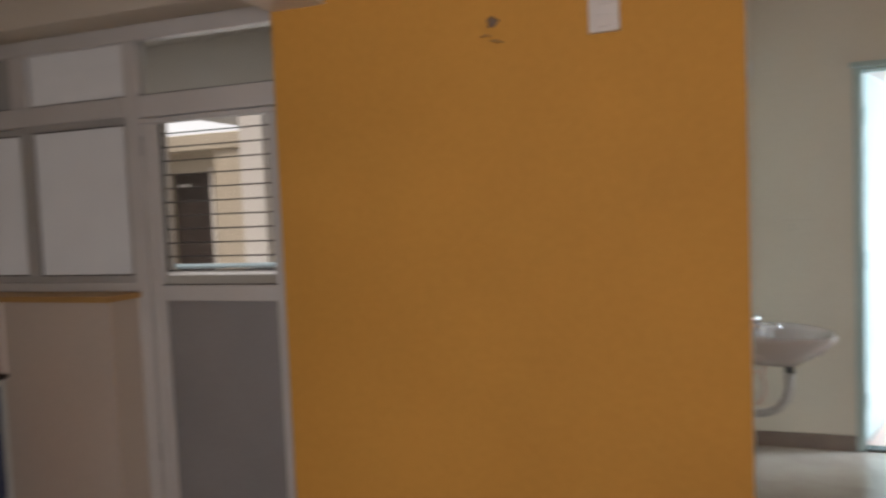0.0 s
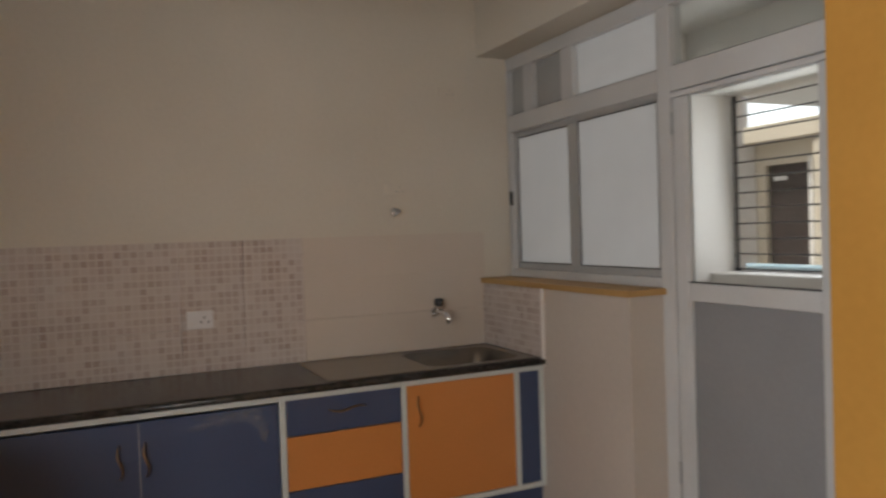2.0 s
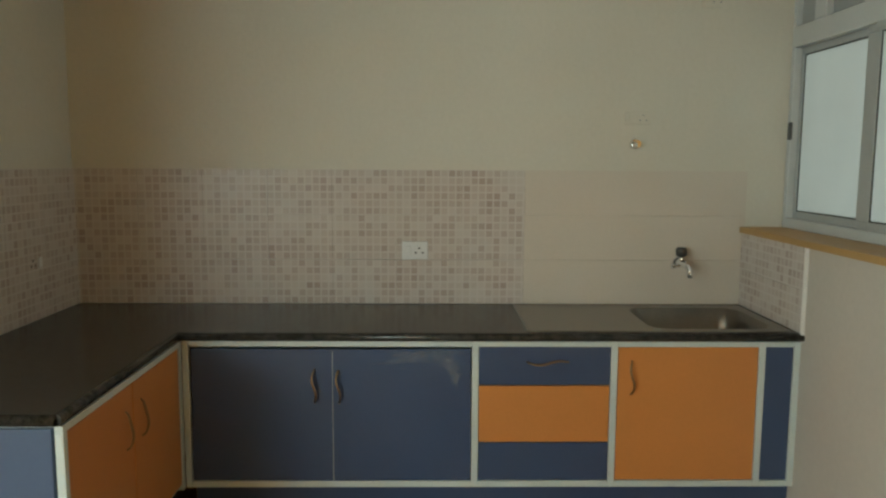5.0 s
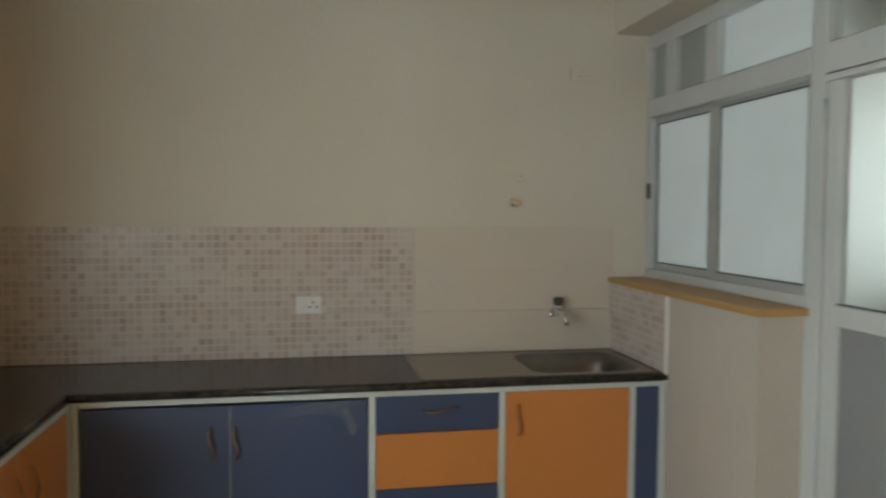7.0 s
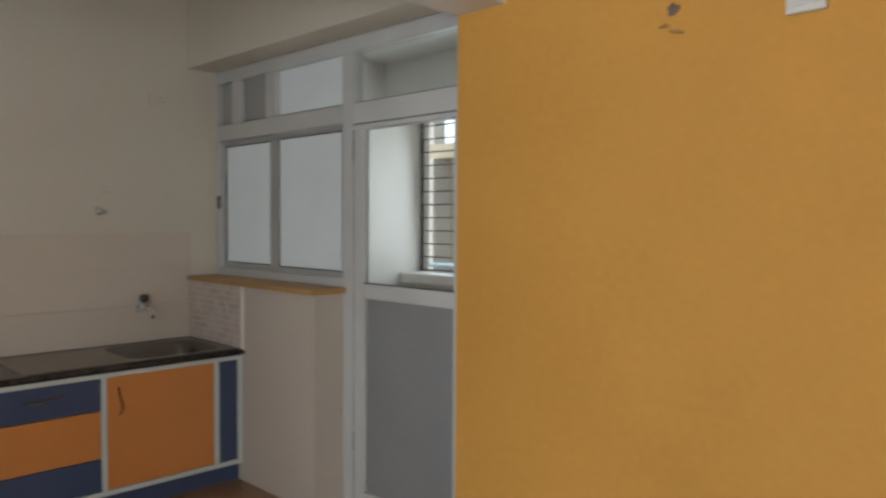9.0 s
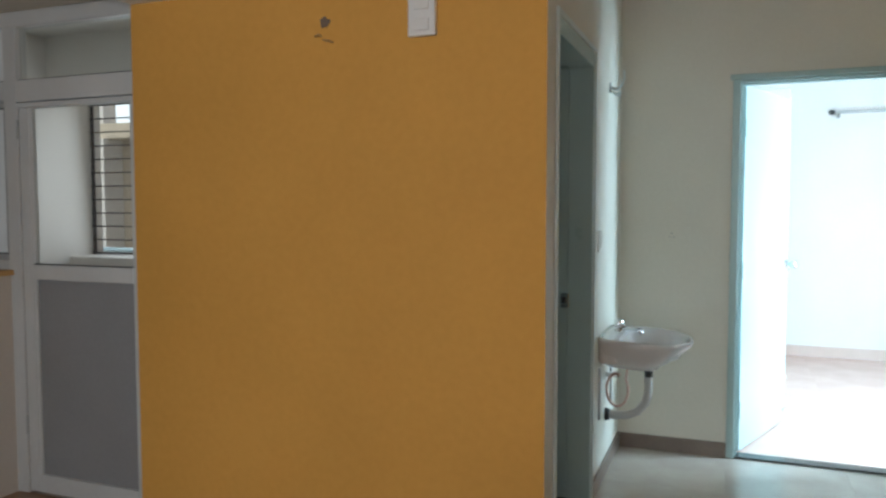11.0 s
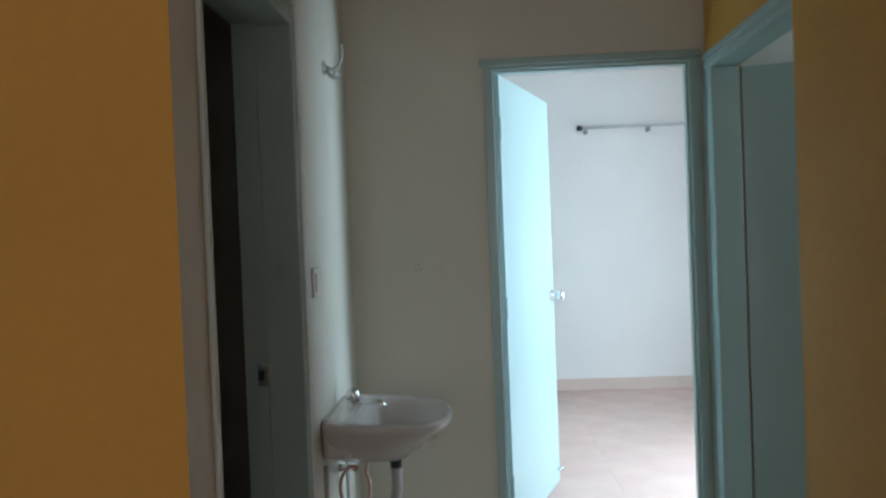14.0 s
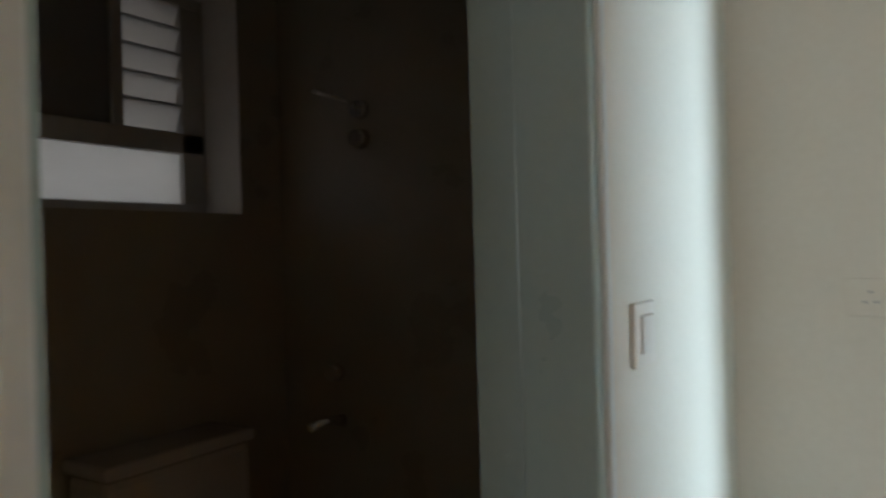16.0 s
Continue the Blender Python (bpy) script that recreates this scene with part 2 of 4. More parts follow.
# the rub mark is broken up and lets the laminate through
nt = M["scuff"].node_tree
rub, gap, fade, thin = (nt.nodes.new("ShaderNode" + kind) for kind in ("TexNoise", "MapRange", "Attribute", "Math"))
rub.inputs["Scale"].default_value, rub.inputs["Detail"].default_value = 16.0, 6
gap.inputs["From Min"].default_value, gap.inputs["From Max"].default_value, gap.inputs["To Max"].default_value = 0.30, 0.72, 0.75
fade.attribute_name, thin.operation = "fade", "MULTIPLY"
nt.links.new(rub.outputs[0], gap.inputs["Value"])
nt.links.new(gap.outputs[0], thin.inputs[0])
nt.links.new(fade.outputs["Fac"], thin.inputs[1])
nt.links.new(thin.outputs[0], nt.nodes["Principled BSDF"].inputs["Alpha"])

# ---- mesh helpers ----


def add_box(bm, x0, x1, y0, y1, z0, z1, bevel=0.0):
    """A box between two corners added to bm, with eased edges."""
    r = bmesh.ops.create_cube(bm, size=1)
    vs = r["verts"]
    for v in vs:
        v.co = Vector((x0 if v.co.x < 0 else x1, y0 if v.co.y < 0 else y1, z0 if v.co.z < 0 else z1))
    if bevel:
        es = list({e for v in vs for e in v.link_edges})
        bmesh.ops.bevel(bm, geom=es, offset=bevel, segments=2, affect="EDGES", profile=0.5)


def add_tube(bm, pts, radius, seg=12, cap=True):
    """A round tube along a line of points; radius may be a list."""
    pts = [Vector(p) for p in pts]
    rad = radius if isinstance(radius, (list, tuple)) else [radius] * len(pts)
    rings, side = [], None
    for i, p in enumerate(pts):
        d = (pts[min(i + 1, len(pts) - 1)] - pts[max(i - 1, 0)]).normalized()
        if side is None:
            side = d.orthogonal().normalized()
        side = (side - d * side.dot(d)).normalized()
        up = d.cross(side)
        rings.append([bm.verts.new(p + rad[i] * (math.cos(a) * side + math.sin(a) * up)) for a in [2 * math.pi * k / seg for k in range(seg)]])
    for a, b in zip(rings, rings[1:]):
        for k in range(seg):
            f = bm.faces.new((a[k], a[(k + 1) % seg], b[(k + 1) % seg], b[k]))
            f.smooth = True
    if cap:
        bm.faces.new(rings[0][::-1])
        bm.faces.new(rings[-1])


def part(name, bm, material, parent=None, label=""):
    """Links bm as ONE mesh object, under a thing or a part."""
    bmesh.ops.recalc_face_normals(bm, faces=bm.faces)
    me = bpy.data.meshes.new(name)
    bm.to_mesh(me)
    bm.free()
    me.materials.append(M[material])
    ob = new(name, me)
    if parent:
        ob.parent = parent
    if label:
        tagged(ob, label)
    return ob


def box(name, x0, x1, y0, y1, z0, z1, material, parent=None, bevel=0.003, label=""):
    bm = bmesh.new()
    add_box(bm, x0, x1, y0, y1, z0, z1, bevel)
    return part(name, bm, material, parent, label)


def tube(name, pts, radius, material, parent=None, seg=12, label=""):
    bm = bmesh.new()
    add_tube(bm, pts, radius, seg)
    return part(name, bm, material, parent, label)


def thing(name, label, category, group=""):
    ob = new(name)
    return tagged(ob, label, category, group)


def structure(name, boxes, material, label="", faces=None):
    """A piece of the setting out of butted boxes. faces: {(axis, sign): material} for sides painted otherwise."""
    bm = bmesh.new()
    for b in boxes:
        add_box(bm, *b)
    ob = part(name, bm, material)
    if faces:
        keys = list(faces)
        for k in keys:
            ob.data.materials.append(M[faces[k]])
        for f in ob.data.polygons:
            for i, (ax, sg) in enumerate(keys):
                if f.normal[ax] * sg > 0.9:
                    f.material_index = i + 1
    return tagged(ob, label, kind="structure")


H = 2.75
# ---- walls, floors, ceilings ----
structure("floor", [(-0.25, 5.43, -6.6, 0.0, -0.15, -0.012), (2.12, 8.9, 0.0, 1.9, -0.15, -0.012), (4.0, 8.9, 1.9, 5.3, -0.15, -0.012), (-0.25, 2.12, 0.0, 2.0, -0.15, -0.012), (5.43, 8.9, -1.2, 0.0, -0.15, -0.012)], "grout", "screed floor under pale vitrified tiles")
structure("ceiling", [(-0.25, 9.0, -6.7, 2.0, H, H + 0.12), (3.8, 9.0, 2.0, 5.4, H, H + 0.12)], "ceiling", "plain white plastered ceiling")
structure("wall_kitchen_west", [(-0.2, 0.0, -3.45, 0.06, -0.01, H)], "white", "off-white painted kitchen wall above tiles")
structure("wall_kitchen_south", [(0.0, 2.12, -3.45, -3.31, -0.01, H)], "white", "off-white painted kitchen side wall")
structure("wall_living_west", [(1.97, 2.12, -6.6, -3.45, -0.01, H)], "white", "off-white painted living room wall")
structure("wall_living_south", [(1.97, 2.25, -6.72, -6.6, -0.01, H), (3.95, 5.58, -6.72, -6.6, -0.01, H), (2.25, 3.95, -6.72, -6.6, 2.35, H)], "white", "off-white wall round the added balcony opening")
# the opening from y -6.1 to -3.7 is for the added window
structure("wall_right", [(5.43, 5.58, -6.6, -6.1, -0.01, H), (5.43, 5.58, -3.7, 0.72, -0.01, H), (5.43, 5.58, -6.1, -3.7, -0.01, 0.85), (5.43, 5.58, -6.1, -3.7, 2.15, H)], "yellow", "yellow painted wall of the living room")
structure("wall_side_room", [(5.50, 5.62, 0.72, 0.80, -0.01, H), (5.50, 5.62, 1.70, 1.78, -0.01, H), (5.50, 5.62, 0.80, 1.70, 2.085, H)], "yellow", "yellow wall round the side room door", {(0, 1): "bright"})
structure("wall_bath_south", [(2.12, 3.96, -0.07, 0.03, -0.01, H)], "yellow", "yellow painted wall facing the living room", {(0, 1): "white", (1, 1): "bath_tile", (0, -1): "white"})
structure("wall_bath_east", [(3.775, 3.96, 0.03, 0.08, -0.01, H), (3.775, 3.96, 0.874, 1.78, -0.01, H), (3.775, 3.96, 0.08, 0.874, 2.12, H)], "white", "white corridor wall with the bathroom door", {(0, -1): "bath_tile"})
structure("wall_bath_west", [(2.12, 2.35, 0.03, 0.95, -0.01, H), (2.12, 2.35, 1.735, 1.93, -0.01, H), (2.12, 2.35, 0.95, 1.735, -0.01, 1.525), (2.12, 2.35, 0.95, 1.735, 2.30, H)], "bright", "bathroom wall round its window", {(0, 1): "bath_tile"})
structure("wall_bath_north", [(2.12, 3.765, 1.93, 2.05, -0.01, H)], "bath_tile", "brown tiled bathroom wall")
structure("wall_corridor_end", [(3.765, 4.56, 1.78, 1.87, -0.01, H), (5.48, 5.62, 1.78, 1.87, -0.01, H), (4.56, 5.48, 1.78, 1.87, 2.10, H)], "white", "off-white corridor end wall with bedroom door", {(1, 1): "bright"})
structure("wall_bedroom_north", [(3.9, 6.9, 5.10, 5.25, -0.01, H)], "bright", "white painted bedroom wall")
structure("wall_bedroom_west", [(3.9, 4.02, 1.87, 5.10, -0.01, H)], "bright", "white painted bedroom wall")
structure("wall_bedroom_east", [(6.75, 6.9, 1.87, 1.98, -0.01, H), (6.75, 6.9, 2.76, 5.10, -0.01, H), (6.75, 6.9, 1.98, 2.76, 2.12, H)], "bright", "white bedroom wall round a balcony door")
structure("wall_side_room_north", [(5.62, 8.95, 1.78, 1.87, -0.01, H)], "bright", "white wall between bedroom and side room")
structure("wall_side_room_south", [(5.58, 8.95, -1.3, -1.18, -0.01, H)], "bright", "white side room wall")
structure("wall_side_room_east", [(8.8, 8.95, -1.18, 0.0, -0.01, H), (8.8, 8.95, 0.8, 1.78, -0.01, H), (8.8, 8.95, 0.0, 0.8, -0.01, 0.85), (8.8, 8.95, 0.0, 0.8, 2.2, H)], "bright", "white side room wall round a window")
structure("beam_window", [(0.0, 2.12, -0.20, 0.08, 2.345, H)], "white", "off-white concrete beam above the kitchen window")
structure("beam_kitchen", [(2.12, 2.375, -3.45, -0.07, 2.287, H)], "ceiling", "white beam between kitchen and living room")
structure("wall_low", [(0.0, 1.28, -0.19, 0.06, -0.01, 1.080)], "white_shaded", "off-white low wall under the kitchen window, darkened for its shade")
structure("wall_utility_west", [(-0.25, -0.13, 0.06, 1.95, -0.01, H)], "bright", "white utility balcony wall")
structure("wall_utility_north", [(-0.13, 2.12, 1.82, 1.95, -0.01, 1.035), (-0.13, 2.12, 1.82, 1.95, 2.24, H)], "bright", "white parapet and lintel of the utility balcony")
structure("beam_utility", [(-0.13, 2.12, 1.46, 1.82, 2.24, 2.64)], "ceiling", "white edge beam of the utility balcony")
structure("ceiling_utility", [(-0.13, 2.12, 0.08, 1.82, 2.64, H)], "ceiling", "white soffit of the utility balcony")
structure("trim_ledge", [(0.0, 1.30, -0.215, 0.0, 1.080, 1.106)], "ledge", "ochre painted window ledge")
structure("trim_bead", [(0.611, 0.622, -0.204, -0.1905, 0.70, 1.078)], "bright", "white corner bead beside the tiles")
structure("baseboard", [(3.975, 4.56, 1.768, 1.780, 0.0, 0.085), (3.96, 3.972, 0.898, 1.780, 0.0, 0.085)], "skirting", "brown tile skirting of the corridor")
structure("baseboard_bedroom", [(4.02, 6.75, 5.088, 5.10, 0.0, 0.10)], "skirting_pale", "pale tile skirting of the bedroom")
# out of view; added only to shape how sun reaches the light shaft
structure("upper_floors", [(-0.25, 9.0, -6.72, 1.95, H + 0.13, 4.2), (3.8, 9.0, 1.95, 5.4, H + 0.13, 4.2)], "facade_white", "unseen upper storeys, added to block sun and sky")
structure("ground", [(-60, 60, -60, 60, -3.3, -3.1)], "concrete", "grey concrete ground around the building")


def clear_pane(name, x0, x1, y0, y1, z0, z1, material, parent):
    p = box(name, x0, x1, y0, y1, z0, z1, material, parent, 0)
    p.visible_shadow = False
    return p


# ---- kitchen window wall with the utility door ----
def window_kitchen():
    w = thing("window_1", "white aluminium kitchen window with frosted sliding panes", "window")
    tagged(w, kind="structure")
    F = [("sill_rail", 0.0, 1.271, 1.106, 1.150), ("transom", 0.0, 1.271, 1.925, 2.018), ("head", 0.0, 2.115, 2.270, 2.343), ("stile", 0.0, 0.03, 1.15, 1.925),
         ("post", 1.271, 1.352, 0.0, 2.270), ("mullion", 0.560, 0.665, 2.018, 2.270), ("mullion", 0.190, 0.285, 2.018, 2.270), ("stile", 0.0, 0.02, 2.018, 2.270), ("transom", 1.352, 2.115, 1.915, 2.018)]
    for n, x0, x1, z0, z1 in F:
        box(n, x0, x1, -0.012, 0.055, z0, z1, "frame", w, 0.004)
    for x0, x1, y in ((0.03, 0.66, 0.022), (0.592, 1.268, -0.004)):
        box("sash_rail", x0, x1, y, y + 0.024, 1.150, 1.182, "sash", w, 0.003)
        box("sash_rail", x0, x1, y, y + 0.024, 1.893, 1.923, "sash", w, 0.003)
        st = 0.022 if x0 < 0.1 else 0.085
        box("sash_stile", x0, x0 + st, y + 0.001, y + 0.023, 1.182, 1.893, "sash", w, 0.003)
        box("sash_stile", x1 - 0.012, x1, y + 0.001, y + 0.023, 1.182, 1.893, "sash", w, 0.003)
        clear_pane("pane", x0 + st, x1 - 0.012, y + 0.009, y + 0.015, 1.182, 1.893, "frost", w)
        box("gasket", x0 + st, x1 - 0.012, y + 0.004, y + 0.008, 1.182, 1.188, "gasket", w, 0)
        box("gasket", x0 + st, x1 - 0.012, y + 0.004, y + 0.008, 1.887, 1.893, "gasket", w, 0)
    for x0, x1, y in ((0.052, 0.592, 0.022), (0.677, 1.256, -0.004)):
        for xa in (x0, x1 - 0.005):
            box("gasket", xa, xa + 0.005, y + 0.004, y + 0.008, 1.188, 1.887, "gasket", w, 0)
    box("track", 0.665, 1.268, -0.016, -0.0125, 1.902, 1.925, "sash", w, 0.001, "grey sliding track")
    box("latch", 0.022, 0.040, -0.022, -0.004, 1.51, 1.59, "gasket", w, 0.005, "dark sliding latch")
    clear_pane("pane", 0.665, 1.271, 0.018, 0.024, 2.018, 2.270, "frost", w)
    clear_pane("pane", 1.352, 2.115, 0.018, 0.024, 2.018, 2.270, "clear", w)
    for x0, x1 in ((0.02, 0.190), (0.285, 0.560)):
        box("vent_panel", x0, x1, 0.02, 0.03, 2.018, 2.270, "vent", w, 0, "plain grey vent panel")
    for x0, x1, z in ((0.02, 0.190, 2.018), (0.285, 0.560, 2.018), (0.665, 1.271, 2.018), (1.352, 2.115, 2.018)):
        box("gasket", x0, x1, 0.004, 0.014, z, z + 0.006, "gasket", w, 0)
    return w


window_kitchen()


def utility_door():
    d = thing("door_1", "white aluminium utility door with glass over grey panel", "door")
    tagged(d, kind="structure")
    box("stile", 1.356, 1.418, -0.004, 0.04, 0.012, 1.911, "frame", d, 0.004)
    box("stile", 2.036, 2.110, -0.004, 0.04, 0.012, 1.911, "frame", d, 0.004)
    for z0, z1 in ((0.012, 0.10), (1.062, 1.134), (1.886, 1.911)):
        box("rail", 1.418, 2.036, -0.004, 0.04, z0, z1, "frame", d, 0.004)
    box("lower_panel", 1.418, 2.036, 0.012, 0.024, 0.10, 1.062, "panel", d, 0, "grey laminate lower panel")
    clear_pane("pane", 1.418, 2.036, 0.014, 0.020, 1.134, 1.886, "clear", d)
    box("gasket", 1.418, 2.036, 0.004, 0.012, 1.134, 1.140, "gasket", d, 0)
    box("glazing_bead", 1.418, 1.436, -0.001, 0.012, 1.140, 1.886, "frame", d, 0.003)
    box("glazing_bead", 1.418, 1.436, -0.001, 0.011, 0.10, 1.062, "frame", d, 0.003)
    box("drip_rail", 1.356, 2.110, -0.020, -0.005, 1.885, 1.908, "frame", d, 0.004)
    tube("hinge", [(1.354, -0.010, 1.74), (1.354, -0.010, 1.83)], 0.007, "sash", d, 10)
    tube("hinge", [(1.354, -0.010, 0.30), (1.354, -0.010, 0.39)], 0.007, "sash", d, 10)
    return d


utility_door()


def utility_grille():
    g = thing("window_grille", "dark iron grille of horizontal bars over the utility parapet", "grille")
    z = 1.05
    box("sill", -0.13, 2.12, 1.62, 1.82, 0.955, 1.036, "bright", g, 0.012)
    for x in (-0.118, 0.98, 2.10):
        box("post", x - 0.01, x + 0.01, 1.85, 1.87, 1.036, 2.24, "iron", g, 0.002)
    while z < 2.24:
        tube("bar", [(-0.13, 1.845, z), (2.12, 1.845, z)], 0.0055, "iron", g, 8)
        z += 0.104
    return g


utility_grille()


# ---- kitchen counter ----
def worktop():
    c = thing("worktop", "dark polished granite worktop in an L along the walls", "worktop")
    z0, z1 = 0.702, 0.736
    yN = -0.19
    for b in ((0.0, 0.61, -1.275, -0.80), (0.0, 0.61, -3.31, -1.275), (0.61, 1.56, -3.31, -2.650), (0.0, 0.61, -0.26, yN), (0.0, 0.095, -0.80, -0.26), (0.555, 0.61, -0.80, -0.26)):
        box("slab", b[0], b[1], b[2], b[3], z0, z1, "granite", c, 0)
    tube("nosing", [(0.612, -2.65, 0.719), (0.612, yN, 0.719)], 0.0165, "granite", c)
    tube("nosing", [(1.558, -3.31, 0.719), (1.558, -2.650, 0.719)], 0.0165, "granite", c)
    tube("nosing", [(0.60, -2.650, 0.719), (1.56, -2.650, 0.719)], 0.0165, "granite", c)
    return c


worktop()


def ring_rect(cx, cy, hx, hy, r, z, n=5):
    """Corner-rounded rectangle as a list of points."""
    pts = []
    for qx, qy, a0 in ((1, 1, 0), (-1, 1, 90), (-1, -1, 180), (1, -1, 270)):
        for k in range(n + 1):
            a = radians(a0 + 90 * k / n)
            pts.append(Vector((cx + qx * (hx - r) + r * math.cos(a), cy + qy * (hy - r) + r * math.sin(a), z)))
    return pts


def loft(bm, rings, close_last=True):
    vr = [[bm.verts.new(p) for p in r] for r in rings]
    for a, b in zip(vr, vr[1:]):
        n = len(a)
        for k in range(n):
            f = bm.faces.new((a[k], a[(k + 1) % n], b[(k + 1) % n], b[k]))
            f.smooth = True
    if close_last:
        bm.faces.new(vr[-1])


def kitchen_sink():
    s = thing("kitchen_sink", "brushed steel sink with drainboard set in granite", "sink")
    cx, cy = 0.325, -0.515
    bm = bmesh.new()
    dy = -0.750
    loft(bm, [ring_rect(0.318, dy, 0.272, 0.528, 0.02, 0.737), ring_rect(0.318, dy, 0.270, 0.526, 0.02, 0.7405), ring_rect(0.318, dy, 0.258, 0.514, 0.02, 0.7405), ring_rect(0.318, dy, 0.252, 0.508, 0.02, 0.7385),
              ring_rect(cx, cy, 0.222, 0.252, 0.085, 0.7385)], close_last=False)
    part("drainboard", bm, "steel", s)
    bm = bmesh.new()
    loft(bm, [ring_rect(cx, cy, 0.222, 0.252, 0.085, 0.7385), ring_rect(cx, cy, 0.216, 0.246, 0.085, 0.734), ring_rect(cx, cy, 0.205, 0.235, 0.085, 0.66), ring_rect(cx, cy, 0.19, 0.22, 0.08, 0.60),
              ring_rect(cx, cy, 0.15, 0.18, 0.06, 0.575), ring_rect(cx, cy, 0.035, 0.035, 0.03, 0.570)])
    part("bowl", bm, "steel_dark", s)
    bm = bmesh.new()
    loft(bm, [ring_rect(cx, cy, 0.035, 0.035, 0.034, 0.571), ring_rect(cx, cy, 0.033, 0.033, 0.032, 0.576), ring_rect(cx, cy, 0.02, 0.02, 0.019, 0.573)])
    part("drain", bm, "chrome", s)
    return s


kitchen_sink()


def pull(parent, pts, name="handle"):
    """A bowed bar handle on two feet."""
    a, b, out = Vector(pts[0]), Vector(pts[1]), Vector(pts[2])
    side = (b - a).normalized().cross(out.normalized())
    line = []
    for k in range(17):
        t = k / 16
        line.append(a.lerp(b, t) + out * 0.75 * math.sin(math.pi * t) ** 0.45 + side * 0.0085 * math.sin(2 * math.pi * t))
    return tube(name, line, [0.0032 + 0.0014 * math.sin(math.pi * k / 16) for k in range(17)], "brass", parent, 10, "worn brass pull handle")


def cabinet(y0, y1, fronts, label):
    """Base unit on the west wall; fronts: (kind, ya, yb, za, zb, material, handle)."""
    c = thing("base_cabinet", label, "cabinet", "kitchen base cabinets")
    box("body", 0.01, 0.578, y0, y1, 0.10, 0.560, "edge", c, 0)
    box("plinth", 0.05, 0.56, y0, y1, 0.0, 0.10, "blue", c, 0, "blue kick board")
    box("edge_strip", 0.578, 0.602, y1 - 0.026, y1, 0.10, 0.700, "edge", c, 0.002, "pale edge strip")
    box("edge_strip", 0.578, 0.602, y0, y1 - 0.026, 0.678, 0.700, "edge", c, 0.002, "pale edge strip")
    box("edge_strip", 0.578, 0.602, y0, y1 - 0.026, 0.10, 0.125, "edge", c, 0.002, "pale edge strip")
    for kind, ya, yb, za, zb, mat, hd in fronts:
        d = box(kind, 0.580, 0.598, ya + 0.002, yb - 0.002, za, zb, mat, c, 0.002)
        if hd:
            pull(d, hd)
    return c


cabinet(-1.47, -0.918, [("drawer", -1.47, -0.944, 0.522, 0.676, "blue", ((0.598, -1.278, 0.616), (0.598, -1.113, 0.616), (0.03, 0, 0))),
                        ("drawer", -1.47, -0.944, 0.288, 0.518, "orange", None), ("drawer", -1.47, -0.944, 0.128, 0.284, "blue", None)],
        "kitchen drawer unit with blue and orange fronts")
cabinet(-0.918, -0.328, [("door", -0.918, -0.354, 0.128, 0.676, "orange", ((0.598, -0.861, 0.623), (0.598, -0.861, 0.485), (0.03, 0, 0)))], "kitchen sink unit with an orange laminate door")
cabinet(-0.328, -0.19, [("filler_panel", -0.328, -0.216, 0.128, 0.676, "blue", None)], "narrow kitchen unit with a blue filler panel")
wide_unit = cabinet(-2.611, -1.47, [("door", -2.61, -2.048, 0.128, 0.668, "blue", ((0.598, -2.122, 0.587), (0.598, -2.122, 0.453), (0.03, 0, 0))),
                        ("door", -2.048, -1.496, 0.128, 0.668, "blue", ((0.598, -2.022, 0.585), (0.598, -2.022, 0.452), (0.03, 0, 0)))],
        "wide kitchen unit with two scuffed blue doors")


def scuff(parent, pts, widths, x=0.5992):
    """A thin pale rub mark on a front that fades out towards its edges."""
    bm = bmesh.new()
    fade = bm.verts.layers.float.new("fade")
    rows = []
    for k, ((y, z), w) in enumerate(zip(pts, widths)):
        row = []
        for side, f in ((-1.6, 0.0), (-0.6, 0.7), (0.0, 1.0), (0.6, 0.7), (1.6, 0.0)):
            slope = 0.6 if 0 < k < len(pts) - 1 and abs(pts[k + 1][0] - pts[k - 1][0]) < 0.06 else 0.0
            v = bm.verts.new((x, y + side * w * slope, z + side * w * (1 - 0.6 * slope)))
            v[fade] = f if 0 < k < len(pts) - 1 else 0.0
            row.append(v)
        rows.append(row)
    for a, b in zip(rows, rows[1:]):
        for k in range(4):
            bm.faces.new((a[k], b[k], b[k + 1], a[k + 1]))
    return part("scuff", bm, "scuff", parent, "pale rub mark")


box("edge_strip", 0.581, 0.5985, -2.0495, -2.0465, 0.128, 0.660, "vent", wide_unit, 0, "pale rubbed door edge")
box("edge_strip", 0.578, 0.602, -2.636, -2.612, 0.10, 0.700, "edge", wide_unit, 0.002, "pale edge strip")
scuff(wide_unit, [(-1.90, 0.606), (-1.80, 0.618), (-1.70, 0.634), (-1.63, 0.640), (-1.585, 0.622), (-1.565, 0.585), (-1.556, 0.540), (-1.553, 0.500)], [0.003, 0.010, 0.016, 0.022, 0.030, 0.026, 0.022, 0.003])
scuff(wide_unit, [(-1.86, 0.640), (-1.76, 0.648), (-1.66, 0.655), (-1.58, 0.655), (-1.51, 0.650)], [0.002, 0.008, 0.010, 0.009, 0.003], 0.5996)
scuff(wide_unit, [(-1.615, 0.605), (-1.585, 0.590), (-1.562, 0.550), (-1.554, 0.505)], [0.002, 0.010, 0.013, 0.003], 0.6000)
scuff(wide_unit, [(-1.80, 0.575), (-1.77, 0.590), (-1.75, 0.592)], [0.001, 0.004, 0.001])
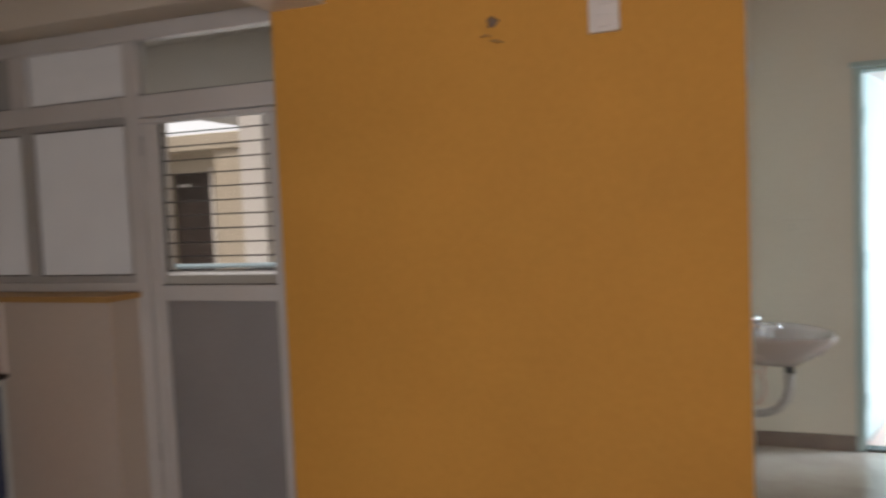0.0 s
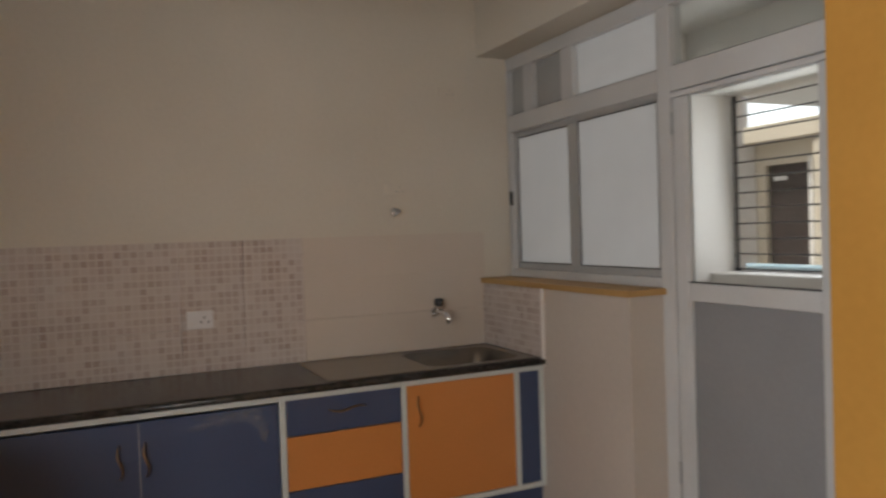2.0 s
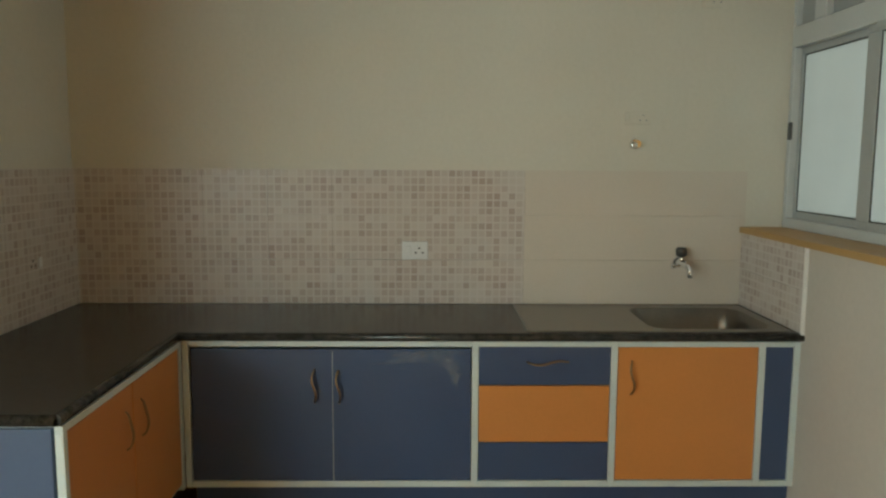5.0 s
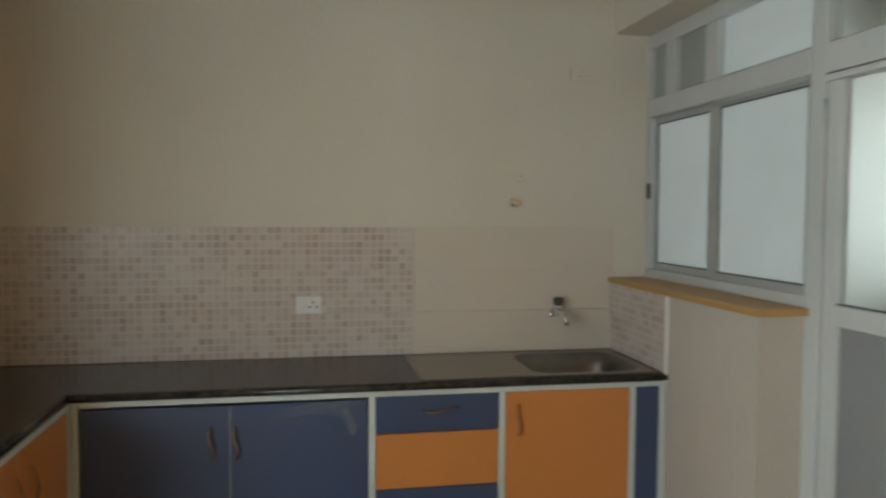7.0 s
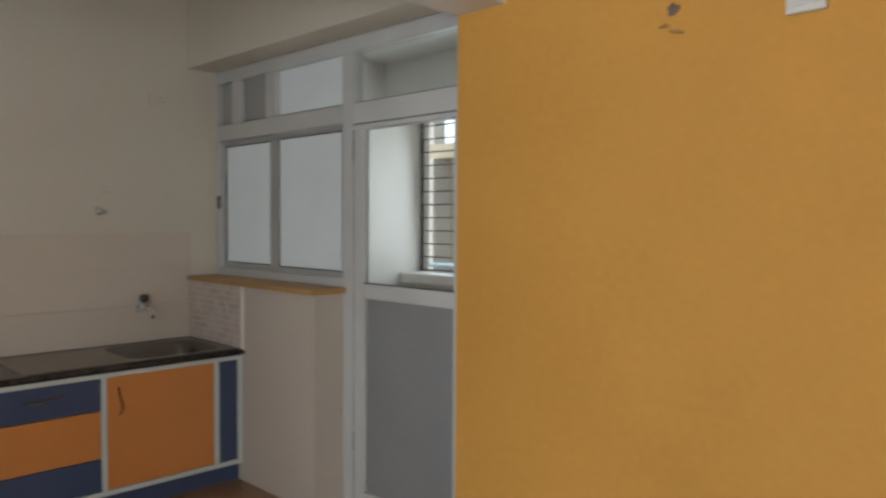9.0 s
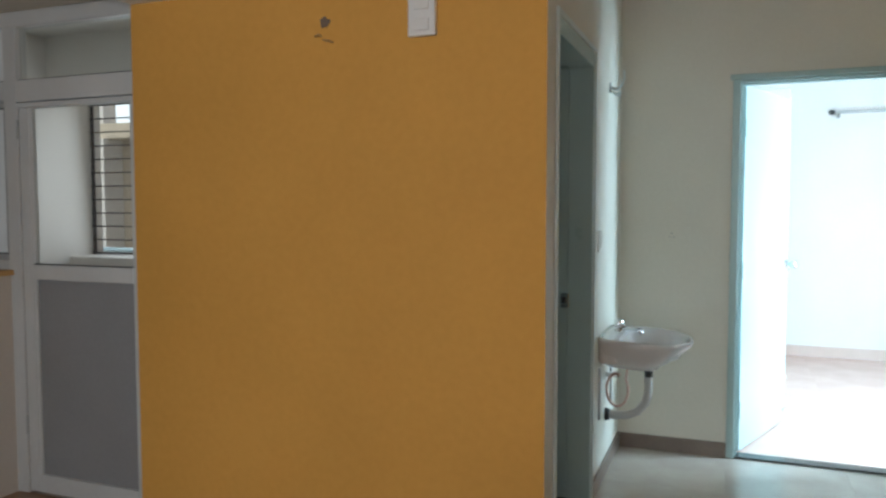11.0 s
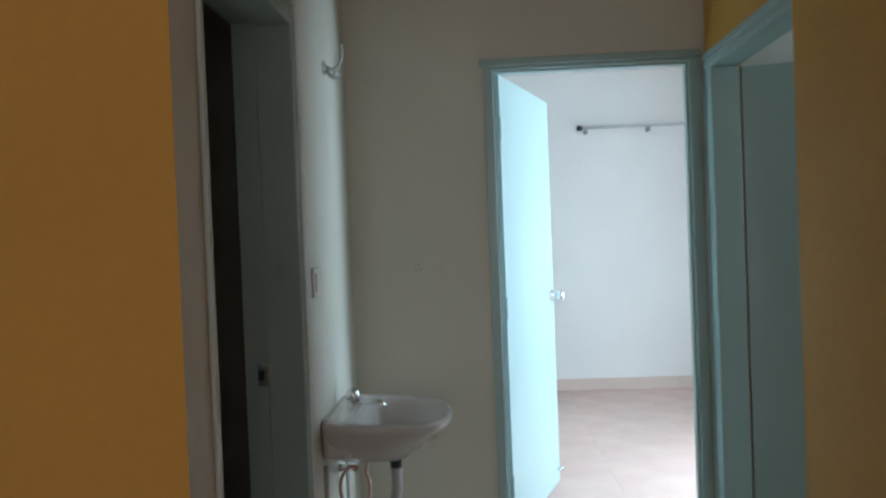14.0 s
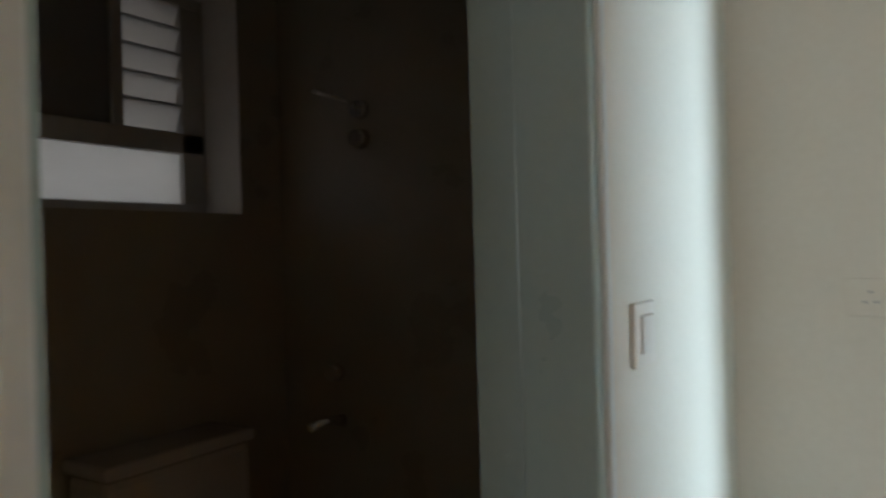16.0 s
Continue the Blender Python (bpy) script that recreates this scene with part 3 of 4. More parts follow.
# the two doors sag a little towards their meeting edges
sagging = sorted((c for c in wide_unit.children if c.name.startswith("door")), key=lambda c: c.data.vertices[0].co.y)
for leaf, lean, hinge_y in zip(sagging, (-0.35, 0.35), (-2.61, -1.496)):
    leaf.matrix_local = pose(0, hinge_y, 0.128) @ pose(0, 0, 0, lean) @ pose(0, -hinge_y, -0.128)


def leg_cabinet():
    c = thing("base_cabinet", "kitchen corner unit with orange doors and blue end panel", "cabinet", "kitchen base cabinets")
    box("body", 0.60, 1.53, -3.30, -2.662, 0.10, 0.700, "edge", c, 0)
    box("plinth", 0.60, 1.51, -3.30, -2.70, 0.0, 0.10, "blue", c, 0, "blue kick board")
    box("end_panel", 1.53, 1.548, -3.30, -2.67, 0.10, 0.690, "blue", c, 0.002, "blue laminate end panel")
    box("edge_strip", 0.602, 1.548, -2.662, -2.638, 0.678, 0.700, "edge", c, 0.002, "pale edge strip")
    box("edge_strip", 0.602, 0.63, -2.662, -2.638, 0.10, 0.678, "edge", c, 0.002, "pale edge strip")
    box("edge_strip", 1.525, 1.548, -2.662, -2.638, 0.10, 0.678, "edge", c, 0.002, "pale edge strip")
    for x0, x1, hx in ((0.63, 1.075, 1.01), (1.078, 1.525, 1.14)):
        d = box("door", x0 + 0.002, x1 - 0.002, -2.660, -2.642, 0.128, 0.674, "orange", c, 0.002)
        pull(d, ((hx, -2.642, 0.60), (hx, -2.642, 0.47), (0, 0.03, 0)))
    return c


leg_cabinet()


# ---- kitchen fittings ----
def bib_tap():
    t = thing("bib_tap", "chrome wall tap with dark knob above the sink", "tap")
    y, z = -0.500, 0.938
    tube("flange", [(0.004, y, z), (0.016, y, z)], [0.028, 0.022], "chrome", t, 16)
    tube("body", [(0.012, y, z), (0.05, y, z), (0.10, y + 0.004, z), (0.128, y + 0.010, z - 0.010), (0.140, y + 0.014, z - 0.028), (0.143, y + 0.016, z - 0.055)], [0.017, 0.021, 0.018, 0.015, 0.013, 0.012], "chrome", t, 14)
    tube("hose_union", [(0.05, y, z - 0.004), (0.05, y - 0.03, z - 0.012), (0.05, y - 0.042, z - 0.014)], [0.012, 0.011, 0.014], "chrome", t, 12)
    tube("stem", [(0.06, y, z + 0.01), (0.06, y, z + 0.035)], 0.011, "chrome", t, 12)
    tube("knob", [(0.06, y, z + 0.033), (0.06, y, z + 0.04), (0.06, y, z + 0.068), (0.06, y, z + 0.075)], [0.018, 0.026, 0.026, 0.02], "black", t, 10, "dark plastic knob")
    return t


bib_tap()


def wall_valve():
    t = thing("angle_valve", "small chrome water outlet on the kitchen wall", "valve")
    y, z = -0.716, 1.488
    tube("flange", [(0.0, y, z), (0.01, y, z)], [0.025, 0.02], "chrome", t, 16)
    tube("body", [(0.008, y, z), (0.055, y, z)], 0.014, "chrome", t, 12)
    tube("cap", [(0.045, y - 0.005, z - 0.004), (0.045, y - 0.035, z - 0.008)], [0.014, 0.016], "chrome", t, 12)
    return t


wall_valve()


def socket(name, label, x, y, z, w, h, axis, mat="plastic"):
    """Switch plate on a wall; axis: 'x' faces +x, 'y' faces -y."""
    s = thing(name, label, "socket" if "socket" in name else "switch")
    if axis == "x":
        box("plate", x, x + 0.010, y - w / 2, y + w / 2, z - h / 2, z + h / 2, mat, s, 0.003)
        if "socket" in name:
            for dy, dz in ((0.02, 0.012), (0.036, -0.010), (0.004, -0.010)):
                tube("pin_hole", [(x + 0.009, y + dy, z + dz), (x + 0.0112, y + dy, z + dz)], 0.0036 if mat == "white" else 0.005, "panel" if mat == "white" else "black", s, 8)
            box("rocker", x + 0.008, x + 0.014, y - 0.045, y - 0.018, z - 0.022, z + 0.022, mat, s, 0.002)
        else:
            box("rocker", x + 0.008, x + 0.015, y - w * 0.28, y + w * 0.28, z - h * 0.3, z + h * 0.3, mat, s, 0.002)
    elif "socket" in name:
        box("plate", x - w / 2, x + w / 2, y - 0.004, y, z - h / 2, z + h / 2, "white", s, 0.003)
        for dx, dz in ((-0.025, 0.012), (-0.036, -0.010), (-0.014, -0.010)):
            tube("pin_hole", [(x + dx, y - 0.0035, z + dz), (x + dx, y - 0.0052, z + dz)], 0.0036, "panel", s, 8)
        box("rocker", x + 0.012, x + 0.045, y - 0.007, y - 0.0035, z - 0.025, z + 0.025, "white", s, 0.002)
    else:
        box("plate", x - w / 2, x + w / 2, y - 0.024, y, z - h / 2, z + h / 2, "plastic", s, 0.004)
        for k in range(2):
            zz = z - h * 0.27 + k * h * 0.45
            box("rocker", x - w * 0.28, x + w * 0.28, y - 0.030, y - 0.022, zz - 0.022, zz + 0.022, "plastic", s, 0.003)
    return s


socket("wall_socket", "white three-pin socket plate on mosaic tiles", 0.012, -1.735, 0.990, 0.122, 0.085, "x", "plastic")
socket("wall_socket", "white three-pin socket plate above the kitchen tap", 0.0, -0.706, 1.606, 0.125, 0.062, "x", "white")
socket("wall_socket", "off-white three-pin socket plate high on the kitchen wall", 0.0, -0.387, 2.136, 0.10, 0.07, "x", "white")
socket("wall_switch", "white switch plate on the corridor wall", 3.96, 1.048, 1.241, 0.10, 0.10, "x", "cream")
socket("wall_socket", "off-white socket plate on the corridor end wall", 4.275, 1.78, 1.250, 0.15, 0.085, "y")
socket("switch_box", "white surface switch box high on the yellow wall", 3.495, -0.07, 2.125, 0.108, 0.17, "y")


def south_socket():
    s = thing("wall_socket", "white socket plate on the side wall tiles", "socket")
    box("plate", 0.325, 0.445, -3.308, -3.2985, 0.93, 1.02, "plastic", s, 0.003)
    for dx, dz in ((0.0, 0.012), (0.014, -0.010), (-0.014, -0.010)):
        tube("pin_hole", [(0.405 + dx, -3.300, 0.975 + dz), (0.405 + dx, -3.2975, 0.975 + dz)], 0.005, "black", s, 8)
    box("rocker", 0.338, 0.365, -3.300, -3.293, 0.953, 0.997, "plastic", s, 0.002)


south_socket()


def wire_stub():
    w = thing("wire_hole", "dark ragged wiring hole in yellow wall", "wiring hole")
    bm = bmesh.new()
    n = 18
    loft(bm, [[Vector((3.079 + r * (1 + 0.25 * math.sin(3 * a + 1)) * math.cos(a), y, 2.128 + r * (1 + 0.2 * math.sin(5 * a)) * math.sin(a))) for a in [2 * math.pi * k / n for k in range(n)]]
              for r, y in ((0.021, -0.0705), (0.018, -0.077), (0.010, -0.075))])
    part("rim", bm, "skirting", w)
    for pts in ([(3.035, -0.0725, 2.078), (3.055, -0.0735, 2.082), (3.068, -0.0725, 2.076)], [(3.07, -0.0725, 2.062), (3.095, -0.0745, 2.056), (3.118, -0.0725, 2.048)]):
        tube("plaster_scar", pts, [0.003, 0.006, 0.003], "ledge", w, 6)
    return w


wire_stub()


# ---- doors of the corridor ----
def bedroom_door():
    d = thing("door_2", "pale green bedroom door standing open inward", "door")
    tagged(d, kind="structure")
    box("jamb", 4.560, 4.602, 1.773, 1.868, 0.0, 2.100, "mint", d, 0.004)
    box("jamb", 5.430, 5.482, 1.773, 1.868, 0.0, 2.100, "mint", d, 0.004)
    box("head", 4.602, 5.430, 1.773, 1.868, 2.084, 2.100, "mint", d, 0.004)
    box("architrave", 4.545, 5.482, 1.760, 1.779, 2.100, 2.130, "mint", d, 0.004)
    box("stop", 4.602, 4.614, 1.79, 1.828, 0.012, 2.074, "mint", d, 0.002)
    box("stop", 5.418, 5.430, 1.79, 1.828, 0.012, 2.074, "mint", d, 0.002)
    box("stop", 4.602, 5.430, 1.79, 1.828, 2.074, 2.084, "mint", d, 0.002)
    box("threshold", 4.602, 5.430, 1.78, 1.87, 0.0, 0.012, "granite", d, 0.003)
    leaf = box("leaf", 0.0, 0.842, -0.018, 0.018, 0.012, 2.090, "mint", d, 0.003)
    leaf.matrix_local = pose(4.612, 1.890, 0, 0, 0, 70.5)
    tube("knob", [(0.782, -0.016, 1.04), (0.782, -0.024, 1.04), (0.782, -0.026, 1.04), (0.782, -0.052, 1.04), (0.782, -0.056, 1.04), (0.782, -0.085, 1.04), (0.782, -0.092, 1.04)], [0.032, 0.032, 0.014, 0.012, 0.026, 0.028, 0.018], "chrome", leaf, 18, "chrome door knob")
    tube("knob", [(0.782, 0.016, 1.04), (0.782, 0.024, 1.04), (0.782, 0.026, 1.04), (0.782, 0.052, 1.04), (0.782, 0.056, 1.04), (0.782, 0.085, 1.04), (0.782, 0.092, 1.04)], [0.032, 0.032, 0.014, 0.012, 0.026, 0.028, 0.018], "chrome", leaf, 18, "chrome door knob")
    tube("stopper", [(0.80, -0.016, 0.09), (0.80, -0.05, 0.09)], [0.01, 0.013], "chrome", leaf, 10)
    for z in (0.25, 1.05, 1.85):
        tube("hinge", [(-0.006, -0.02, z - 0.05), (-0.006, -0.02, z + 0.05)], 0.006, "mint", leaf, 8)
    return d


bedroom_door()


def bathroom_door():
    d = thing("door_3", "grey-green bathroom door frame with strike plate", "door")
    tagged(d, kind="structure")
    for y0, y1, ys in ((0.078, 0.092, 1), (0.846, 0.874, -1)):
        box("jamb", 3.850, 3.963, y0, y1, 0.0, 2.120, "mint", d, 0.004)
        ya, yb = (y0, y1 - 0.008) if ys > 0 else (y0 + 0.008, y1)
        box("rebate", 3.772, 3.848, ya, yb, 0.0, 2.10, "mint", d, 0.003)
    box("head", 3.850, 3.963, 0.092, 0.846, 2.055, 2.120, "mint", d, 0.004)
    box("rebate", 3.772, 3.848, 0.10, 0.85, 2.067, 2.10, "mint", d, 0.003)
    # thin strips put the lit front face of the frame into a paler colour
    for y0, y1 in ((0.060, 0.082), (0.870, 0.892)):
        box("architrave", 3.9605, 3.972, y0, y1, 0.0, 2.142, "edge", d, 0.004, "pale strip for the lit frame face")
    box("architrave", 3.9605, 3.972, 0.082, 0.870, 2.121, 2.142, "edge", d, 0.004, "pale strip for the lit frame face")
    # dark strip painted in for the shadow gap between frame and wall
    box("gasket", 3.9605, 3.9635, 0.892, 0.897, 0.0, 2.142, "gasket", d, 0)
    sp = box("strike_plate", 3.818, 3.856, 0.841, 0.847, 0.935, 1.005, "chrome", d, 0.002, "chrome strike plate")
    box("keep", 3.822, 3.842, 0.826, 0.8415, 0.955, 0.985, "black", sp, 0.001)
    leaf = box("leaf", 0.0, 0.74, -0.018, 0.018, 0.012, 2.05, "mint", d, 0.003)
    leaf.matrix_local = pose(3.74, 0.075, 0, 0, 0, 176)
    box("threshold", 3.77, 3.96, 0.104, 0.846, 0.0, 0.015, "granite", d, 0.003)
    return d


bathroom_door()


def side_door():
    d = thing("door_4", "grey-green side room door standing wide open", "door")
    tagged(d, kind="structure")
    for y0, y1 in ((0.745, 0.82), (1.66, 1.745)):
        box("jamb", 5.485, 5.60, y0, y1, 0.0, 2.030, "mint", d, 0.004)
    box("head", 5.485, 5.60, 0.745, 1.745, 2.030, 2.092, "mint", d, 0.004)
    box("architrave", 5.478, 5.499, 0.745, 1.755, 2.072, 2.100, "mint", d, 0.004)
    box("bead", 5.479, 5.4845, 0.745, 1.745, 2.040, 2.052, "mint", d, 0.002)
    box("bead", 5.479, 5.4845, 1.735, 1.745, 0.0, 2.040, "mint", d, 0.002)
    box("threshold", 5.50, 5.62, 0.82, 1.66, 0.0, 0.008, "granite", d, 0.002)
    leaf = box("leaf", 0.0, 0.83, -0.018, 0.018, 0.012, 2.026, "mint", d, 0.003)
    leaf.matrix_local = pose(5.612, 1.68, 0, 0, 0, -12)
    return d


side_door()


# ---- wash basin ----
def wash_basin():
    b = thing("wash_basin", "white ceramic wall-hung wash basin in the corridor", "wash basin")
    cy, n = 1.27, 40

    def outline(sx, sy, x0, z, dz=0.0):
        pts = []
        for k in range(n):
            a = 2 * math.pi * k / n
            c, s = math.cos(a), math.sin(a)
            e = 0.5 if c < 0 else 0.95
            x = x0 + sx * (abs(c) ** e) * (1 if c > 0 else -1)
            p = 0.30 if c < 0 else 0.82
            pts.append(Vector((max(x, 3.962), cy + sy * (abs(s) ** p) * (1 if s > 0 else -1), z + dz * c)))
        return pts

    bm = bmesh.new()
    loft(bm, [outline(0.075, 0.09, 4.16, 0.622), outline(0.130, 0.15, 4.12, 0.640), outline(0.180, 0.20, 4.122, 0.672), outline(0.210, 0.238, 4.15, 0.720), outline(0.228, 0.252, 4.168, 0.760, -0.008), outline(0.232, 0.256, 4.168, 0.778, -0.010), outline(0.226, 0.250, 4.168, 0.790, -0.012),
              outline(0.200, 0.228, 4.185, 0.788, -0.010), outline(0.150, 0.205, 4.215, 0.760, -0.008), outline(0.125, 0.165, 4.215, 0.69), outline(0.07, 0.09, 4.20, 0.655), outline(0.02, 0.02, 4.19, 0.65)])
    part("bowl", bm, "ceramic", b)
    box("tap_ledge", 3.962, 4.060, cy - 0.225, cy + 0.225, 0.665, 0.795, "ceramic", b, 0.022)
    t = tube("pillar_tap", [(4.025, cy + 0.05, 0.788), (4.025, cy + 0.05, 0.795), (4.025, cy + 0.05, 0.808), (4.025, cy + 0.05, 0.814)], [0.026, 0.020, 0.018, 0.014], "chrome", b, 14, "chrome pillar tap")
    tube("tap_head", [(4.025, cy + 0.05, 0.812), (4.025, cy + 0.05, 0.818), (4.025, cy + 0.05, 0.852), (4.025, cy + 0.05, 0.860)], [0.015, 0.026, 0.024, 0.016], "chrome", t, 10)
    tube("spout", [(4.025, cy + 0.05, 0.800), (4.07, cy + 0.035, 0.808), (4.13, cy + 0.02, 0.812), (4.150, cy + 0.015, 0.792)], [0.013, 0.012, 0.012, 0.013], "chrome", t, 12)
    tube("waste", [(4.185, cy, 0.625), (4.185, cy, 0.575)], [0.024, 0.022], "black", b, 14, "dark waste coupling")
    tube("waste_pipe", [(4.185, cy, 0.575), (4.185, cy, 0.49), (4.17, cy, 0.435), (4.13, cy + 0.01, 0.385), (4.08, cy + 0.02, 0.36), (4.02, cy + 0.03, 0.35), (3.962, cy + 0.035, 0.35)], 0.021, "pipe", b, 14, "grey flexible waste pipe")
    tube("wall_flange", [(3.962, cy + 0.035, 0.35), (3.985, cy + 0.035, 0.35)], [0.034, 0.028], "black", b, 14)
    v = tube("stop_valve", [(3.962, cy + 0.05, 0.56), (4.01, cy + 0.05, 0.56), (4.03, cy + 0.05, 0.56)], [0.014, 0.012, 0.016], "chrome", b, 12, "chrome stop valve")
    loop = []
    for k in range(25):
        a = radians(70 + 330 * k / 24)
        loop.append((4.02 + 0.055 * math.cos(a), cy + 0.03 + 0.035 * math.sin(2.0 * k / 24), 0.48 + 0.09 * math.sin(a)))
    tube("supply_hose", loop + [(4.07, cy + 0.05, 0.58), (4.07, cy + 0.06, 0.66)], 0.007, "hose", b, 8, "pinkish supply hose")
    tube("bracket", [(3.966, cy - 0.19, 0.64), (3.966, cy - 0.19, 0.38)], 0.008, "pipe", b, 8)
    tube("bracket", [(3.966, cy + 0.19, 0.64), (3.966, cy + 0.19, 0.38)], 0.008, "pipe", b, 8)
    tube("wall_bolt", [(3.962, cy - 0.205, 0.80), (3.985, cy - 0.205, 0.80)], [0.010, 0.007], "chrome", b, 10)
    b.location.z = -0.035
    return b


wash_basin()


def coat_hook():
    h = thing("coat_hook", "small metal hook on the corridor wall", "hook")
    y, z = 1.34, 2.03
    tube("plate", [(3.960, y, z), (3.966, y, z), (3.970, y, z)], [0.026, 0.026, 0.018], "edge", h, 16)
    tube("prong", [(3.966, y, z), (3.995, y, z - 0.008), (4.020, y, z + 0.010), (4.034, y, z + 0.050), (4.030, y, z + 0.088)], [0.009, 0.008, 0.007, 0.006, 0.005], "edge", h, 10)
    for dy in (-0.026, 0.026):
        tube("prong", [(3.966, y, z - 0.006), (3.985, y + dy * 0.7, z - 0.030), (4.002, y + dy, z - 0.038), (4.012, y + dy, z - 0.020)], [0.008, 0.007, 0.006, 0.007], "edge", h, 10)
    return h


coat_hook()


def curtain_rod():
    r = thing("curtain_rod", "slim metal curtain rod on the bedroom wall", "curtain rod")
    tube("rod", [(5.40, 5.03, 2.262), (6.72, 5.03, 2.262)], 0.013, "frame", r, 12)
    tube("finial", [(5.37, 5.03, 2.262), (5.375, 5.03, 2.262), (5.415, 5.03, 2.262)], [0.014, 0.024, 0.022], "black", r, 12, "dark end cap")
    for x in (5.45, 5.98, 6.6):
        box("bracket", x - 0.012, x + 0.012, 5.02, 5.10, 2.215, 2.249, "steel", r, 0.003)
    return r


curtain_rod()


# ---- bathroom ----
def bath_window():
    w = thing("window_2", "bathroom window with frosted pane and glass louvres", "window")
    tagged(w, kind="structure")
    x0, x1 = 2.13, 2.17
    for y0, y1, z0, z1 in ((0.95, 1.735, 1.525, 1.565), (0.95, 1.735, 2.26, 2.30), (0.95, 1.735, 1.742, 1.815), (0.95, 0.985, 1.565, 2.26), (1.64, 1.735, 1.565, 2.26), (1.37, 1.41, 1.815, 2.26)):
        box("frame", x0, x1, y0, y1, z0, z1, "frame", w, 0.003)
    clear_pane("pane", 2.148, 2.153, 0.985, 1.64, 1.565, 1.742, "bath_frost", w)
    box("blank_panel", 2.145, 2.155, 0.985, 1.37, 1.815, 2.26, "panel", w, 0, "grey blank panel")
    for k in range(5):
        s = box("louvre", -0.003, 0.003, 1.41, 1.64, -0.05, 0.05, "frost", w, 0)
        s.matrix_local = pose(2.15, 0, 1.862 + 0.09 * k, 0, 22, 0)
        s.visible_shadow = False
        box("louvre_clip", 2.14, 2.165, 1.41, 1.64, 1.902 + 0.09 * k, 1.916 + 0.09 * k, "panel", w, 0.002)
    return w


bath_window()


def toilet():
    t = thing("toilet", "pale ceramic toilet with cistern under the bathroom window", "toilet")
    box("cistern", 2.36, 2.55, 1.06, 1.56, 0.42, 0.80, "ceramic", t, 0.025)
    box("cistern_lid", 2.355, 2.56, 1.05, 1.57, 0.80, 0.84, "ceramic", t, 0.012)
    cy = 1.31
    rings = []
    for sx, sy, x0, z in ((0.16, 0.12, 2.72, 0.0), (0.16, 0.115, 2.72, 0.12), (0.22, 0.17, 2.75, 0.30), (0.25, 0.185, 2.77, 0.39), (0.245, 0.18, 2.77, 0.41)):
        rings.append([Vector((x0 + sx * math.cos(a), cy + sy * math.sin(a), z)) for a in [2 * math.pi * k / 28 for k in range(28)]])
    bm = bmesh.new()
    loft(bm, rings)
    part("bowl", bm, "ceramic", t)
    rings = [[Vector((2.77 + r * 0.25 * math.cos(a), cy + r * 0.185 * math.sin(a), z)) for a in [2 * math.pi * k / 28 for k in range(28)]] for r, z in ((0.98, 0.411), (1.0, 0.42), (1.0, 0.435), (0.95, 0.442))]
    bm = bmesh.new()
    loft(bm, rings)
    part("seat", bm, "plastic", t)
    return t


toilet()


def shower_set():
    s = thing("shower_mixer", "chrome shower arm and wall valves on bathroom tiles", "shower")
    y = 1.93
    tube("arm", [(2.735, y, 1.87), (2.735, y - 0.10, 1.89), (2.66, y - 0.16, 1.92)], 0.010, "chrome", s, 10)
    tube("valve", [(2.735, y, 1.87), (2.735, y - 0.03, 1.87)], [0.035, 0.03], "chrome", s, 14)
    tube("valve", [(2.735, y, 1.77), (2.735, y - 0.04, 1.77)], [0.035, 0.028], "chrome", s, 14)
    tube("valve", [(2.60, y, 0.96), (2.60, y - 0.04, 0.96)], [0.032, 0.026], "chrome", s, 14)
    tube("spout", [(2.62, y, 0.79), (2.60, y - 0.06, 0.80), (2.58, y - 0.13, 0.785)], [0.022, 0.014, 0.015], "chrome", s, 12)
    return s


shower_set()


# ---- windows that let the daylight in, some of them added, and what lies outside ----
def plain_window(name, label, ax, p, a0, a1, z0, z1):
    w = thing(name, label, "window")
    tagged(w, kind="structure")

    def bx(n, u0, u1, v0, v1, m, t):
        if ax == "x":
            return box(n, p - t, p + t, u0, u1, v0, v1, m, w, 0.003)
        return box(n, u0, u1, p - t, p + t, v0, v1, m, w, 0.003)

    mid = (a0 + a1) / 2
    bx("window_frame", a0, a1, z0, z0 + 0.05, "frame", 0.025)
    bx("window_frame", a0, a1, z1 - 0.05, z1, "frame", 0.025)
    for u in (a0, mid - 0.03, a1 - 0.06):
        bx("window_frame", u, u + 0.06, z0 + 0.05, z1 - 0.05, "frame", 0.024)
    for u0, u1 in ((a0 + 0.06, mid - 0.03), (mid + 0.03, a1 - 0.06)):
        bx("pane", u0, u1, z0 + 0.05, z1 - 0.05, "clear", 0.003).visible_shadow = False
    return w


plain_window("window_3", "white framed glazed bedroom balcony door", "x", 6.83, 1.98, 2.76, 0.0, 2.12)
plain_window("window_4", "white framed side room window", "x", 8.88, 0.0, 0.8, 0.85, 2.2)
plain_window("added_window", "added white framed window, unseen, for the living room fill light", "x", 5.52, -6.1, -3.7, 0.85, 2.15)
plain_window("added_balcony_window", "added balcony sliding doors, unseen, for the south fill light", "y", -6.66, 2.25, 3.95, 0.0, 2.35)


def sky_backdrop():
    m, nt, b = nodes_of("hazy_sky")
    em = nt.nodes.new("ShaderNodeEmission")
    em.inputs[0].default_value, em.inputs[1].default_value = (0.96, 0.98, 1.0, 1), 2.6
    nt.links.new(em.outputs[0], nt.nodes["Material Output"].inputs[0])
    M["hazy_sky"] = m
    tagged(box("backdrop", -140, 140, 90, 90.5, -3.0, 70, "hazy_sky", None, 0), "plain hazy white sky beyond the buildings", kind="structure")


sky_backdrop()


